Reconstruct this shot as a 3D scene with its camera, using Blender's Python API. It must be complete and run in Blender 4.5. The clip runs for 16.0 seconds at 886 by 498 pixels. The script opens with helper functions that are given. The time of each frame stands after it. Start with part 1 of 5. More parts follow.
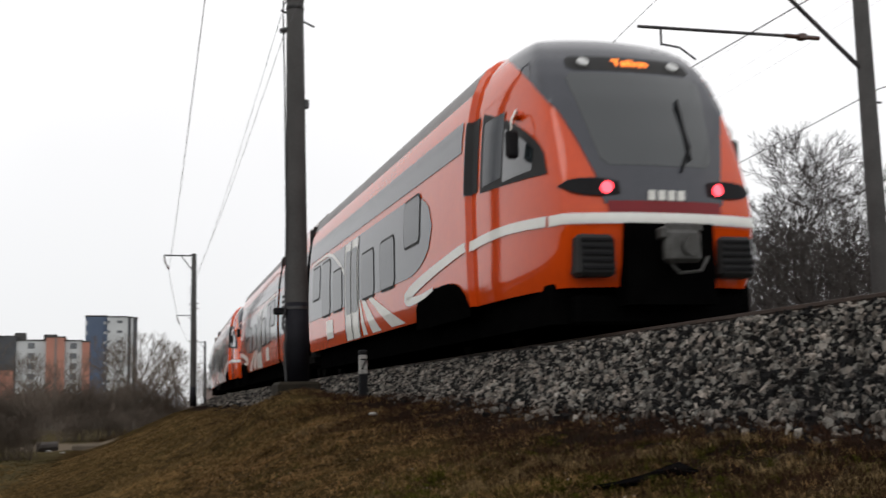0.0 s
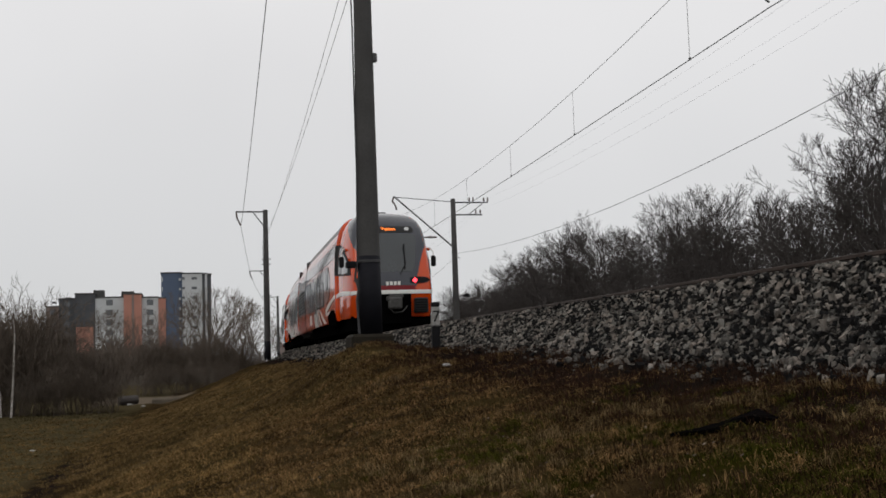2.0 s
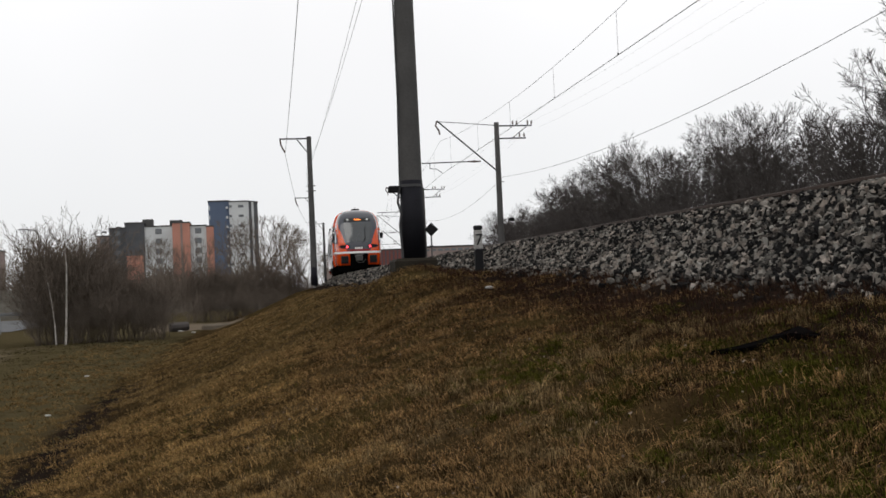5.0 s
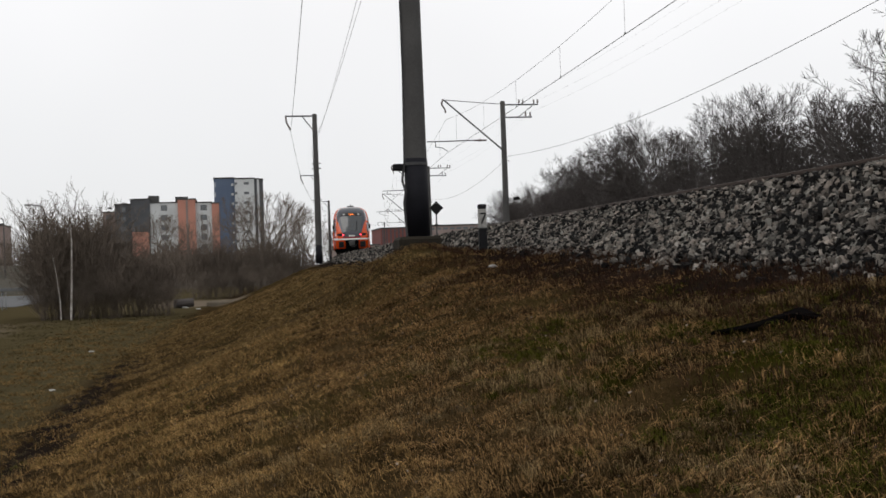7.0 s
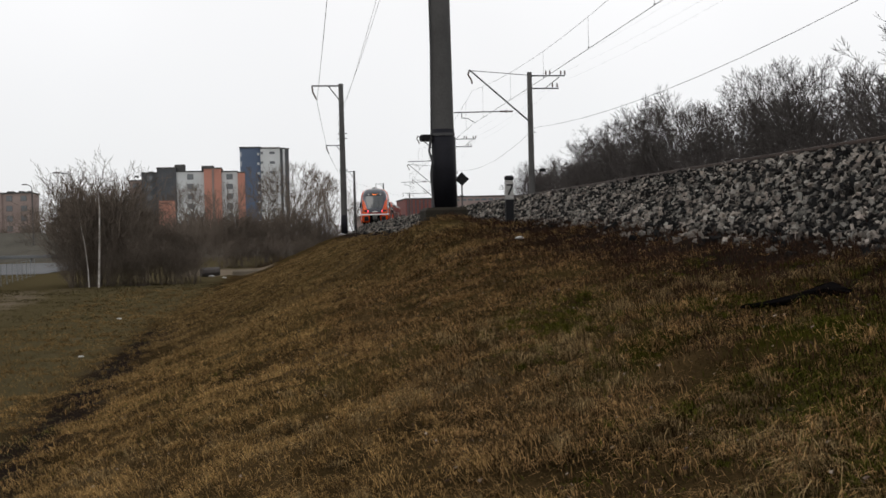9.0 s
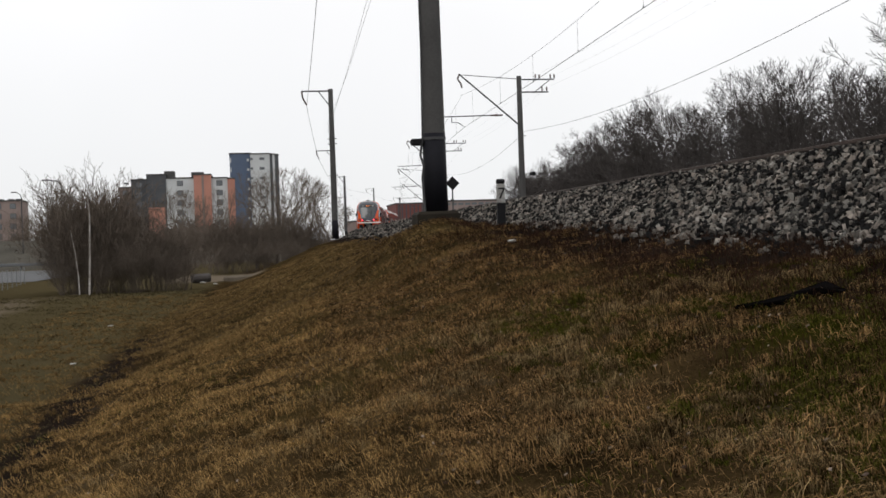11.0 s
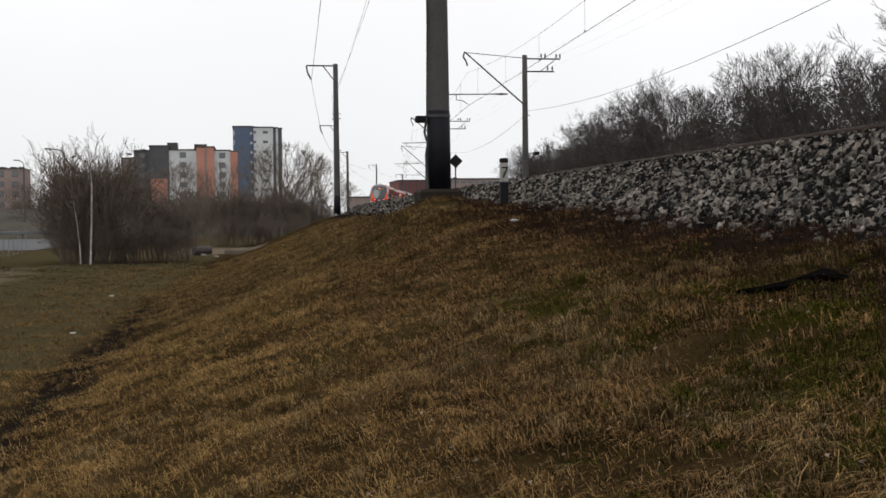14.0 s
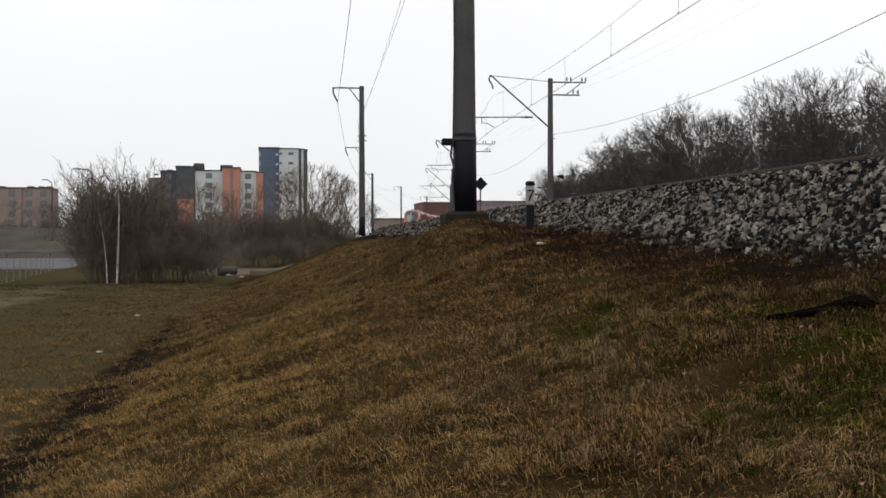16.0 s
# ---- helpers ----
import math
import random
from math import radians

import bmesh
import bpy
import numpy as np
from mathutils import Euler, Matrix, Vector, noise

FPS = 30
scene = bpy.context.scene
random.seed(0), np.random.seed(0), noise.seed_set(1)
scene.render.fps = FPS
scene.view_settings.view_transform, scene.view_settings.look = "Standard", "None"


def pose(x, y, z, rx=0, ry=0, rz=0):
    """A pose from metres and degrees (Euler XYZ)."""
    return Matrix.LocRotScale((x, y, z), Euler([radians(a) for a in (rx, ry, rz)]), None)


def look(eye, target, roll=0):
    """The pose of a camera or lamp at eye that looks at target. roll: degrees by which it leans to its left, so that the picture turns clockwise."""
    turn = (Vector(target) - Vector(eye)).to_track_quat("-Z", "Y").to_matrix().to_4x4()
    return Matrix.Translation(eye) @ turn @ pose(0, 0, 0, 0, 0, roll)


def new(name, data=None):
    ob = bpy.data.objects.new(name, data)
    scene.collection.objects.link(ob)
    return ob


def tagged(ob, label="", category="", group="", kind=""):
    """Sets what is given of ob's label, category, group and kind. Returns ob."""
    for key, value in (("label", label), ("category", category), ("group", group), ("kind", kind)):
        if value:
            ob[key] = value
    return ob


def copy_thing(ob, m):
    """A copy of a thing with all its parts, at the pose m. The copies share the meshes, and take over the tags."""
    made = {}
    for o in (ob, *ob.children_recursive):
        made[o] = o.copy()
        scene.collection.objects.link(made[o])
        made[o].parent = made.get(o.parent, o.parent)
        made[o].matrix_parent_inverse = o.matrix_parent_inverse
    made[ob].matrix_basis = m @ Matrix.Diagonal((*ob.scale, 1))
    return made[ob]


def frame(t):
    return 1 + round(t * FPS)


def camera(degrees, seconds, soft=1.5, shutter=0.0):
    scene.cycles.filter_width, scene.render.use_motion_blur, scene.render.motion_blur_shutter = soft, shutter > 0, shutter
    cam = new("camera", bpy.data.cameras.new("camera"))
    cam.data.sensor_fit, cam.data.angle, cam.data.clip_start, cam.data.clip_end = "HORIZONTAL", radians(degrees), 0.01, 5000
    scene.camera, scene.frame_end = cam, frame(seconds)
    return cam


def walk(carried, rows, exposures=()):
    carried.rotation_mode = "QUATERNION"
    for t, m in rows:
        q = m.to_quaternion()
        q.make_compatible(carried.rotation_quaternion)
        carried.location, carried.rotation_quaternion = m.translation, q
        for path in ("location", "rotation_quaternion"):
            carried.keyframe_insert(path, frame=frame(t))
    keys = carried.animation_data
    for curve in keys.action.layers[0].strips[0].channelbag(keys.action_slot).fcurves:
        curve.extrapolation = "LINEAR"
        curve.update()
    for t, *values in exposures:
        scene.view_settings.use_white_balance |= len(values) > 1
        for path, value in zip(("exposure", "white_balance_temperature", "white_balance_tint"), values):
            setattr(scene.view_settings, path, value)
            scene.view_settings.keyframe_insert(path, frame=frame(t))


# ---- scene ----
cam = camera(42.85, 16.0, soft=1.6, shutter=0.4)
EYE = -0.85            # the eye, below the rail tops at z = 0
# seconds, yaw, pitch, roll of a camera held in the hand, and its small drift sideways and upwards
PATH = [
    (0, -16.60, 7.68, 1.34, 0.028, 0.040),
    (0.5, -13.84, 7.22, 1.12, 0.009, 0.027),
    (1, -13.25, 6.80, 1.61, 0.003, 0.013),
    (1.5, -13.70, 6.31, 1.75, 0.004, 0.017),
    (2, -13.05, 5.39, 1.82, -0.012, 0.022),
    (2.5, -12.57, 4.36, 1.56, -0.015, 0.008),
    (3, -12.35, 3.61, 1.94, -0.028, 0.015),
    (3.5, -11.17, 3.16, 2.30, -0.039, 0.025),
    (4, -9.24, 3.24, 2.73, -0.051, 0.012),
    (4.2, -10.28, 2.80, 2.64, -0.026, 0.003),
    (6.5, -10.88, 1.01, 2.38, 0.057, -0.004),
    (7, -10.46, 0.60, 1.99, 0.055, -0.007),
    (7.5, -9.68, 0.28, 1.91, 0.053, -0.006),
    (8, -9.18, -0.43, 1.82, 0.032, -0.011),
    (8.5, -9.14, -1.03, 1.82, 0.020, -0.011),
    (9, -9.21, -0.83, 1.47, 0.025, -0.006),
    (9.5, -9.35, -0.76, 1.60, 0.019, -0.010),
    (9.7, -9.83, -0.83, 1.61, 0.016, -0.007),
    (11.8, -9.67, -0.18, 2.19, -0.003, -0.019),
    (12, -10.12, -0.07, 2.07, 0.008, -0.016),
    (12.5, -9.08, -0.57, 1.34, 0.007, -0.012),
    (13, -8.53, -0.90, 0.67, -0.006, -0.012),
    (13.5, -8.82, -0.90, 1.04, -0.009, -0.012),
    (14, -9.60, -1.74, 0.63, -0.007, -0.015),
    (14.5, -9.53, -1.64, 0.30, -0.018, -0.011),
    (15, -9.20, -1.69, -0.46, -0.031, -0.008),
    (15.5, -8.15, -1.39, -0.26, -0.034, -0.010),
    (16, -8.38, -0.60, 0.16, -0.034, -0.013),
]
EXPOSURE = [(0, 0.08), (0.5, -0.24), (1.0, -0.38), (1.5, -0.38), (2.5, -0.32), (3.5, -0.03), (4.2, 0.05), (7, 0.0), (9, 0.05), (12, 0.1), (16, 0.1)]
walk(cam, [(t, pose(dx, 0, EYE + dz, 90 + p, r, y)) for t, y, p, r, dx, dz in PATH], EXPOSURE)

# ---- world and sun ----
world = bpy.data.worlds.new("overcast_sky")
scene.world = world
world.use_nodes = True
wn, wl = world.node_tree.nodes, world.node_tree.links
sky = wn.new("ShaderNodeTexSky")
sky.sky_type, sky.sun_disc = "NISHITA", False
sky.sun_elevation, sky.sun_rotation = radians(35), radians(120)
sky_dim = wn.new("ShaderNodeMixRGB")
sky_dim.blend_type, sky_dim.inputs[0].default_value = "MULTIPLY", 1.0
sky_dim.inputs[2].default_value = (0.1, 0.1, 0.1, 1)
wl.new(sky.outputs[0], sky_dim.inputs[1])
geo = wn.new("ShaderNodeTexCoord")
sep = wn.new("ShaderNodeSeparateXYZ")
wl.new(geo.outputs["Generated"], sep.inputs[0])
ramp = wn.new("ShaderNodeValToRGB")
ramp.color_ramp.elements[0].position, ramp.color_ramp.elements[0].color = 0.0, (0.745, 0.752, 0.765, 1)
ramp.color_ramp.elements[1].position, ramp.color_ramp.elements[1].color = 0.34, (0.96, 0.95, 0.955, 1)
wl.new(sep.outputs[2], ramp.inputs[0])
cloud = wn.new("ShaderNodeTexNoise")
cloud.inputs["Scale"].default_value, cloud.inputs["Detail"].default_value = 2.2, 3
wl.new(geo.outputs["Generated"], cloud.inputs["Vector"])
cl_map = wn.new("ShaderNodeMapRange")
cl_map.inputs[1].default_value, cl_map.inputs[2].default_value, cl_map.inputs[3].default_value, cl_map.inputs[4].default_value = 0.3, 0.7, 0.95, 1.04
wl.new(cloud.outputs[0], cl_map.inputs[0])
cl_mul = wn.new("ShaderNodeMixRGB")
cl_mul.blend_type, cl_mul.inputs[0].default_value = "MULTIPLY", 1.0
wl.new(ramp.outputs[0], cl_mul.inputs[1])
wl.new(cl_map.outputs[0], cl_mul.inputs[2])
wmix = wn.new("ShaderNodeMixRGB")
wmix.inputs[0].default_value = 0.96
wl.new(sky_dim.outputs[0], wmix.inputs[1])
wl.new(cl_mul.outputs[0], wmix.inputs[2])
wl.new(wmix.outputs[0], wn["Background"].inputs[0])
wn["Background"].inputs[1].default_value = 1.12
sun = new("sun", bpy.data.lights.new("sun", "SUN"))
sun.data.energy, sun.data.angle, sun.data.color = 0.5, radians(30), (1.0, 0.97, 0.93)
sun.matrix_world = look((-30, -40, 60), (0, 0, 0))


# ---- materials ----
def mat(name, c1, c2=None, scale=3.0, fine=40.0, rough=0.8, metal=0.0, bump=0.0, glow=None, spec=0.3, island=0.0, obj=0.0, attr=None, coat=0.0, span=(0.45, 1.05), tint=None):
    """Two-scale procedural surface: c1 and c2 mixed by a coarse and a fine noise; bump in metres."""
    m = bpy.data.materials.new(name)
    m.use_nodes = True
    n, l = m.node_tree.nodes, m.node_tree.links
    b = n["Principled BSDF"]
    b.inputs["Roughness"].default_value, b.inputs["Metallic"].default_value = rough, metal
    b.inputs["Specular IOR Level"].default_value = spec
    b.inputs["Coat Weight"].default_value = coat
    b.inputs["Coat Roughness"].default_value = 0.07
    tc = n.new("ShaderNodeTexCoord")
    na, nb = n.new("ShaderNodeTexNoise"), n.new("ShaderNodeTexNoise")
    na.inputs["Scale"].default_value, nb.inputs["Scale"].default_value = scale, fine
    na.inputs["Detail"].default_value = nb.inputs["Detail"].default_value = 4
    l.new(tc.outputs["Object"], na.inputs["Vector"])
    l.new(tc.outputs["Object"], nb.inputs["Vector"])
    add = n.new("ShaderNodeMath")
    add.operation = "MULTIPLY_ADD"
    l.new(nb.outputs[0], add.inputs[0])
    add.inputs[1].default_value = 0.5
    l.new(na.outputs[0], add.inputs[2])
    fac = add
    if island or obj:
        if island:
            src, out, amount = n.new("ShaderNodeNewGeometry"), "Random Per Island", island
        else:
            src, out, amount = n.new("ShaderNodeObjectInfo"), "Random", obj
        more = n.new("ShaderNodeMath")
        more.operation = "MULTIPLY_ADD"
        l.new(src.outputs[out], more.inputs[0])
        more.inputs[1].default_value = amount
        l.new(add.outputs[0], more.inputs[2])
        shift = n.new("ShaderNodeMath")
        shift.operation, shift.inputs[1].default_value = "SUBTRACT", amount / 2
        l.new(more.outputs[0], shift.inputs[0])
        fac = shift
    mr = n.new("ShaderNodeMapRange")
    mr.inputs[1].default_value, mr.inputs[2].default_value = span
    l.new(fac.outputs[0], mr.inputs[0])
    mix = n.new("ShaderNodeMixRGB")
    mix.inputs[1].default_value = (*c1, 1)
    mix.inputs[2].default_value = (*(c2 or [v * 0.75 for v in c1]), 1)
    l.new(mr.outputs[0], mix.inputs[0])
    colour = mix.outputs[0]
    if tint:
        # a second hue, by chance from piece to piece
        wn_t = n.new("ShaderNodeTexWhiteNoise")
        wn_t.noise_dimensions = "1D"
        l.new(src.outputs[out], wn_t.inputs["W"])
        hue = n.new("ShaderNodeMixRGB")
        hue.blend_type = "MULTIPLY"
        hue.inputs[2].default_value = (*tint, 1)
        l.new(wn_t.outputs["Value"], hue.inputs[0])
        l.new(colour, hue.inputs[1])
        colour = hue.outputs[0]
    if attr:
        for layer, c in attr:
            at = n.new("ShaderNodeAttribute")
            at.attribute_name = layer
            wob = n.new("ShaderNodeMath")
            wob.operation = "MULTIPLY_ADD"
            l.new(na.outputs[0], wob.inputs[0])
            wob.inputs[1].default_value = 0.9
            l.new(at.outputs["Fac"], wob.inputs[2])
            mm = n.new("ShaderNodeMapRange")
            mm.inputs[1].default_value, mm.inputs[2].default_value = 0.55, 1.25
            l.new(wob.outputs[0], mm.inputs[0])
            over = n.new("ShaderNodeMixRGB")
            l.new(mm.outputs[0], over.inputs[0])
            l.new(colour, over.inputs[1])
            over.inputs[2].default_value = (*c, 1)
            colour = over.outputs[0]
    l.new(colour, b.inputs["Base Color"])
    if bump:
        bp = n.new("ShaderNodeBump")
        bp.inputs["Distance"].default_value = bump
        l.new(fac.outputs[0], bp.inputs["Height"])
        l.new(bp.outputs[0], b.inputs["Normal"])
    if glow:
        b.inputs["Emission Color"].default_value = (*glow[:3], 1)
        b.inputs["Emission Strength"].default_value = glow[3]
    return m


SOIL = mat("soil_and_turf", (0.012, 0.008, 0.004), (0.066, 0.043, 0.019), 1.3, 60, 1.0, bump=0.05, spec=0.0, span=(0.52, 0.98),
           attr=[("moss", (0.020, 0.019, 0.003)), ("dark", (0.014, 0.010, 0.008)), ("field", (0.062, 0.050, 0.026)), ("sand", (0.13, 0.105, 0.078))])
GRAVEL = mat("ballast_fines", (0.022, 0.021, 0.020), (0.06, 0.056, 0.052), 6, 40, 0.95, bump=0.03, spec=0.1)
STONE = mat("crushed_granite", (0.012, 0.011, 0.0105), (0.32, 0.272, 0.232), 2.0, 30, 0.95, bump=0.004, spec=0.05, island=1.1, span=(0.66, 1.5), tint=(0.84, 0.95, 1.0))
STONE_PART = mat("crushed_granite_single", (0.012, 0.011, 0.0105), (0.32, 0.272, 0.232), 2.0, 30, 0.95, bump=0.004, spec=0.05, obj=1.1, span=(0.66, 1.5), tint=(0.84, 0.95, 1.0))
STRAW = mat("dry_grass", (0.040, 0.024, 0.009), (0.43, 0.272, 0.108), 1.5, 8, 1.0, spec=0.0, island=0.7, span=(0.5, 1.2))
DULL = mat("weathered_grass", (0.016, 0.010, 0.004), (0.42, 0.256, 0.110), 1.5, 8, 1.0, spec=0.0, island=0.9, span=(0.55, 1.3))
FARSTRAW = mat("distant_dry_grass", (0.060, 0.039, 0.016), (0.215, 0.142, 0.060), 0.8, 8, 1.0, spec=0.0, island=0.4)
FIELDGRASS = mat("short_field_grass", (0.030, 0.025, 0.011), (0.115, 0.094, 0.046), 0.5, 6, 1.0, spec=0.0, island=0.5)
GREEN = mat("green_grass", (0.011, 0.012, 0.002), (0.080, 0.080, 0.013), 0.7, 8, 1.0, spec=0.0, island=0.7)
WEED = mat("dead_weed", (0.014, 0.008, 0.006), (0.060, 0.032, 0.020), 1.0, 9, 1.0, spec=0.0, island=0.6)
CONCRETE = mat("weathered_concrete", (0.048, 0.047, 0.046), (0.085, 0.083, 0.081), 1.4, 30, 0.9, bump=0.004, spec=0.2)
# near-black that stands for shade in recesses and beneath the coaches
VOID = mat("shade_black", (0.0012, 0.0012, 0.0012), (0.003, 0.003, 0.003), 3, 20, 1.0, spec=0.0)
BITUMEN = mat("black_bitumen_paint", (0.004, 0.004, 0.006), (0.010, 0.010, 0.014), 3.5, 25, 0.7, bump=0.003, spec=0.15)
STEEL_DARK = mat("dark_galvanised_steel", (0.05, 0.05, 0.052), (0.09, 0.09, 0.09), 5, 50, 0.55, 0.6, spec=0.4)
WIRE = mat("overhead_wire", (0.035, 0.035, 0.038), (0.06, 0.06, 0.06), 2, 30, 0.6, 0.4)
RAIL = mat("rusty_rail", (0.032, 0.021, 0.016), (0.055, 0.036, 0.027), 4, 40, 0.6, 0.5, bump=0.001)
SLEEPER = mat("concrete_sleeper", (0.20, 0.19, 0.17), (0.30, 0.285, 0.26), 3, 30, 0.9, bump=0.003, obj=0.3)
# bark and twigs are lightened to carry the haze of the air
BARK = mat("grey_brown_bark", (0.044, 0.039, 0.037), (0.090, 0.081, 0.076), 1.5, 14, 0.95, spec=0.1, island=0.2)
TWIG = mat("brown_twigs", (0.082, 0.066, 0.053), (0.165, 0.136, 0.111), 0.6, 6, 0.95, spec=0.1, island=0.4)
BIRCH = mat("white_birch_bark", (0.50, 0.47, 0.43), (0.13, 0.11, 0.10), 3.0, 12, 0.8, spec=0.2)
PORCELAIN = mat("brown_insulator", (0.06, 0.035, 0.028), (0.09, 0.05, 0.04), 4, 30, 0.25, spec=0.5)
WHITE = mat("white_paint", (0.70, 0.69, 0.66), (0.50, 0.48, 0.45), 5, 40, 0.6, bump=0.001)
BLACK = mat("black_paint", (0.005, 0.005, 0.006), (0.011, 0.011, 0.012), 5, 40, 0.7, spec=0.15)


# ---- mesh helpers ----
def part(name, bm, material, parent=None, label="", smooth=False):
    """Links a bmesh, or (verts, faces), as one mesh object under a thing or a part."""
    me = bpy.data.meshes.new(name)
    if isinstance(bm, tuple):
        me.from_pydata(bm[0], [], bm[1])
    else:
        bmesh.ops.recalc_face_normals(bm, faces=bm.faces)
        bm.to_mesh(me)
        bm.free()
    for m in (material if isinstance(material, (list, tuple)) else [material]):
        me.materials.append(m)
    if smooth:
        me.polygons.foreach_set("use_smooth", [True] * len(me.polygons))
    ob = new(name, me)
    if parent:
        ob.parent = parent
    return tagged(ob, label)


def split_parts(name, bm, material, parent, label=""):
    """Each loose piece of a bmesh as a part of its own."""
    left = set(bm.verts)
    while left:
        seed = left.pop()
        piece, todo = {seed}, [seed]
        while todo:
            for e in todo.pop().link_edges:
                for v in e.verts:
                    if v not in piece:
                        piece.add(v)
                        todo.append(v)
        left -= piece
        faces = {f for v in piece for f in v.link_faces}
        order = {v: k for k, v in enumerate(piece)}
        part(name, ([tuple(v.co) for v in piece], [[order[v] for v in f.verts] for f in faces]), material, parent, label)
    bm.free()


def thing(name, label, category, m=None, group="", kind=""):
    ob = new(name)
    ob.empty_display_size = 0.2
    if m is not None:
        ob.matrix_basis = m
    return tagged(ob, label, category, group, kind)


def box(bm, x0, x1, y0, y1, z0, z1, bevel=0.0, m=None):
    g = bmesh.ops.create_cube(bm, size=1.0)["verts"]
    for v in g:
        v.co = Vector((x0 + (v.co.x + 0.5) * (x1 - x0), y0 + (v.co.y + 0.5) * (y1 - y0), z0 + (v.co.z + 0.5) * (z1 - z0)))
    if bevel:
        edges = list({e for v in g for e in v.link_edges})
        g = bmesh.ops.bevel(bm, geom=edges, offset=bevel, segments=1, affect="EDGES")["verts"]
        g = list({v for v in g})
    if m is not None:
        bmesh.ops.transform(bm, matrix=m, verts=[v for v in g if v.is_valid])
    return bm


def rod(bm, p0, p1, r0, r1=None, n=8, caps=True):
    """A tapered round bar from p0 to p1."""
    p0, p1 = Vector(p0), Vector(p1)
    r1 = r0 if r1 is None else r1
    d = (p1 - p0).normalized()
    a = d.orthogonal().normalized()
    b = d.cross(a)
    rings = []
    for p, r in ((p0, r0), (p1, r1)):
        rings.append([bm.verts.new(p + (a * math.cos(2 * math.pi * k / n) + b * math.sin(2 * math.pi * k / n)) * r) for k in range(n)])
    for k in range(n):
        bm.faces.new((rings[0][k], rings[0][(k + 1) % n], rings[1][(k + 1) % n], rings[1][k]))
    if caps:
        bm.faces.new(rings[0][::-1])
        bm.faces.new(rings[1])
    return bm


def lathe(bm, p, profile, n=12):
    """A body of revolution about the vertical at p; profile: radius and height from the bottom up."""
    rings = [[bm.verts.new((p[0] + r * math.cos(2 * math.pi * k / n), p[1] + r * math.sin(2 * math.pi * k / n), p[2] + z)) for k in range(n)] for r, z in profile]
    for lo, hi in zip(rings, rings[1:]):
        for k in range(n):
            bm.faces.new((lo[k], lo[(k + 1) % n], hi[(k + 1) % n], hi[k]))
    bm.faces.new(rings[0][::-1])
    bm.faces.new(rings[-1])
    return bm


def B():
    return bmesh.new()


def strand(bm, points, r, n=5):
    """A thin bar through many points."""
    for p, q in zip(points, points[1:]):
        rod(bm, p, q, r, r, n, False)
    return bm


def sag(p, q, drop, n=12):
    p, q = Vector(p), Vector(q)
    return [p.lerp(q, k / n) - Vector((0, 0, drop * 4 * (k / n) * (1 - k / n))) for k in range(n + 1)]


# ---- the plan ----
SPACING = 4.1          # between the two tracks
FIELD = -3.0           # the flat ground below the embankment


def bend(y):
    """How far the line has turned to the right at y."""
    return 0.00043 * max(0.0, y - 10) ** 2


def track_x(y):
    return 7.0 + bend(y)


def smooth_step(a, b, v):
    k = min(1.0, max(0.0, (v - a) / (b - a)))
    return k * k * (3 - 2 * k)


def toe_z(y):
    """Foot of the ballast."""
    return -1.0 + 0.22 * smooth_step(6, 18, y) + 0.03 * smooth_step(22, 40, y)


def ground_z(x, y):
    """Height of the soil under turf and ballast."""
    s = x - bend(y)
    foot = -2.1 + 0.0004 * max(0.0, y - 14) ** 2 * (1 if y < 60 else 0) + (0.85 if y >= 60 else 0)
    toe = toe_z(y)
    knoll = 0.48 * math.exp(-((s - 3.05) / 0.95) ** 2 - ((y - 19.5) / 4.0) ** 2)
    shoulder = toe - 0.40
    if s < foot - 1.0:
        z = FIELD
    elif s < 2.6:
        k = (s - foot + 1.0) / (2.6 - foot + 1.0)
        # a softened foot, an even bank and a rounded shoulder
        z = FIELD + (shoulder - FIELD) * (0.85 * k ** 1.25 + 0.15 * smooth_step(0.0, 1.0, k))
    elif s < 4.5:
        z = shoulder + (toe - shoulder) * ((s - 2.6) / 1.9) ** 1.2
    elif s < 5.4:
        z = toe - 0.06 + (-0.30 - toe) * (s - 4.5) / 0.9
    elif s < 13.2:
        z = -0.30
    elif s < 15.2:
        z = -0.30 - 0.45 * (s - 13.2)
    else:
        z = max(-1.2 - 0.02 * (s - 15.2), -1.6) + 0.0
    return z + (knoll if s < 4.5 else 0.0)


def bumps(x, y):
    s = x - bend(y)
    amp = 0.09 if s < 4.5 else 0.0
    return amp * noise.noise((x * 0.8, y * 0.8, 0.3)) + 0.6 * amp * noise.noise((x * 2.3, y * 2.3, 1.7)) + 0.3 * amp * noise.noise((x * 6, y * 6, 4.1))


def soil(x, y):
    return ground_z(x, y) + bumps(x, y)


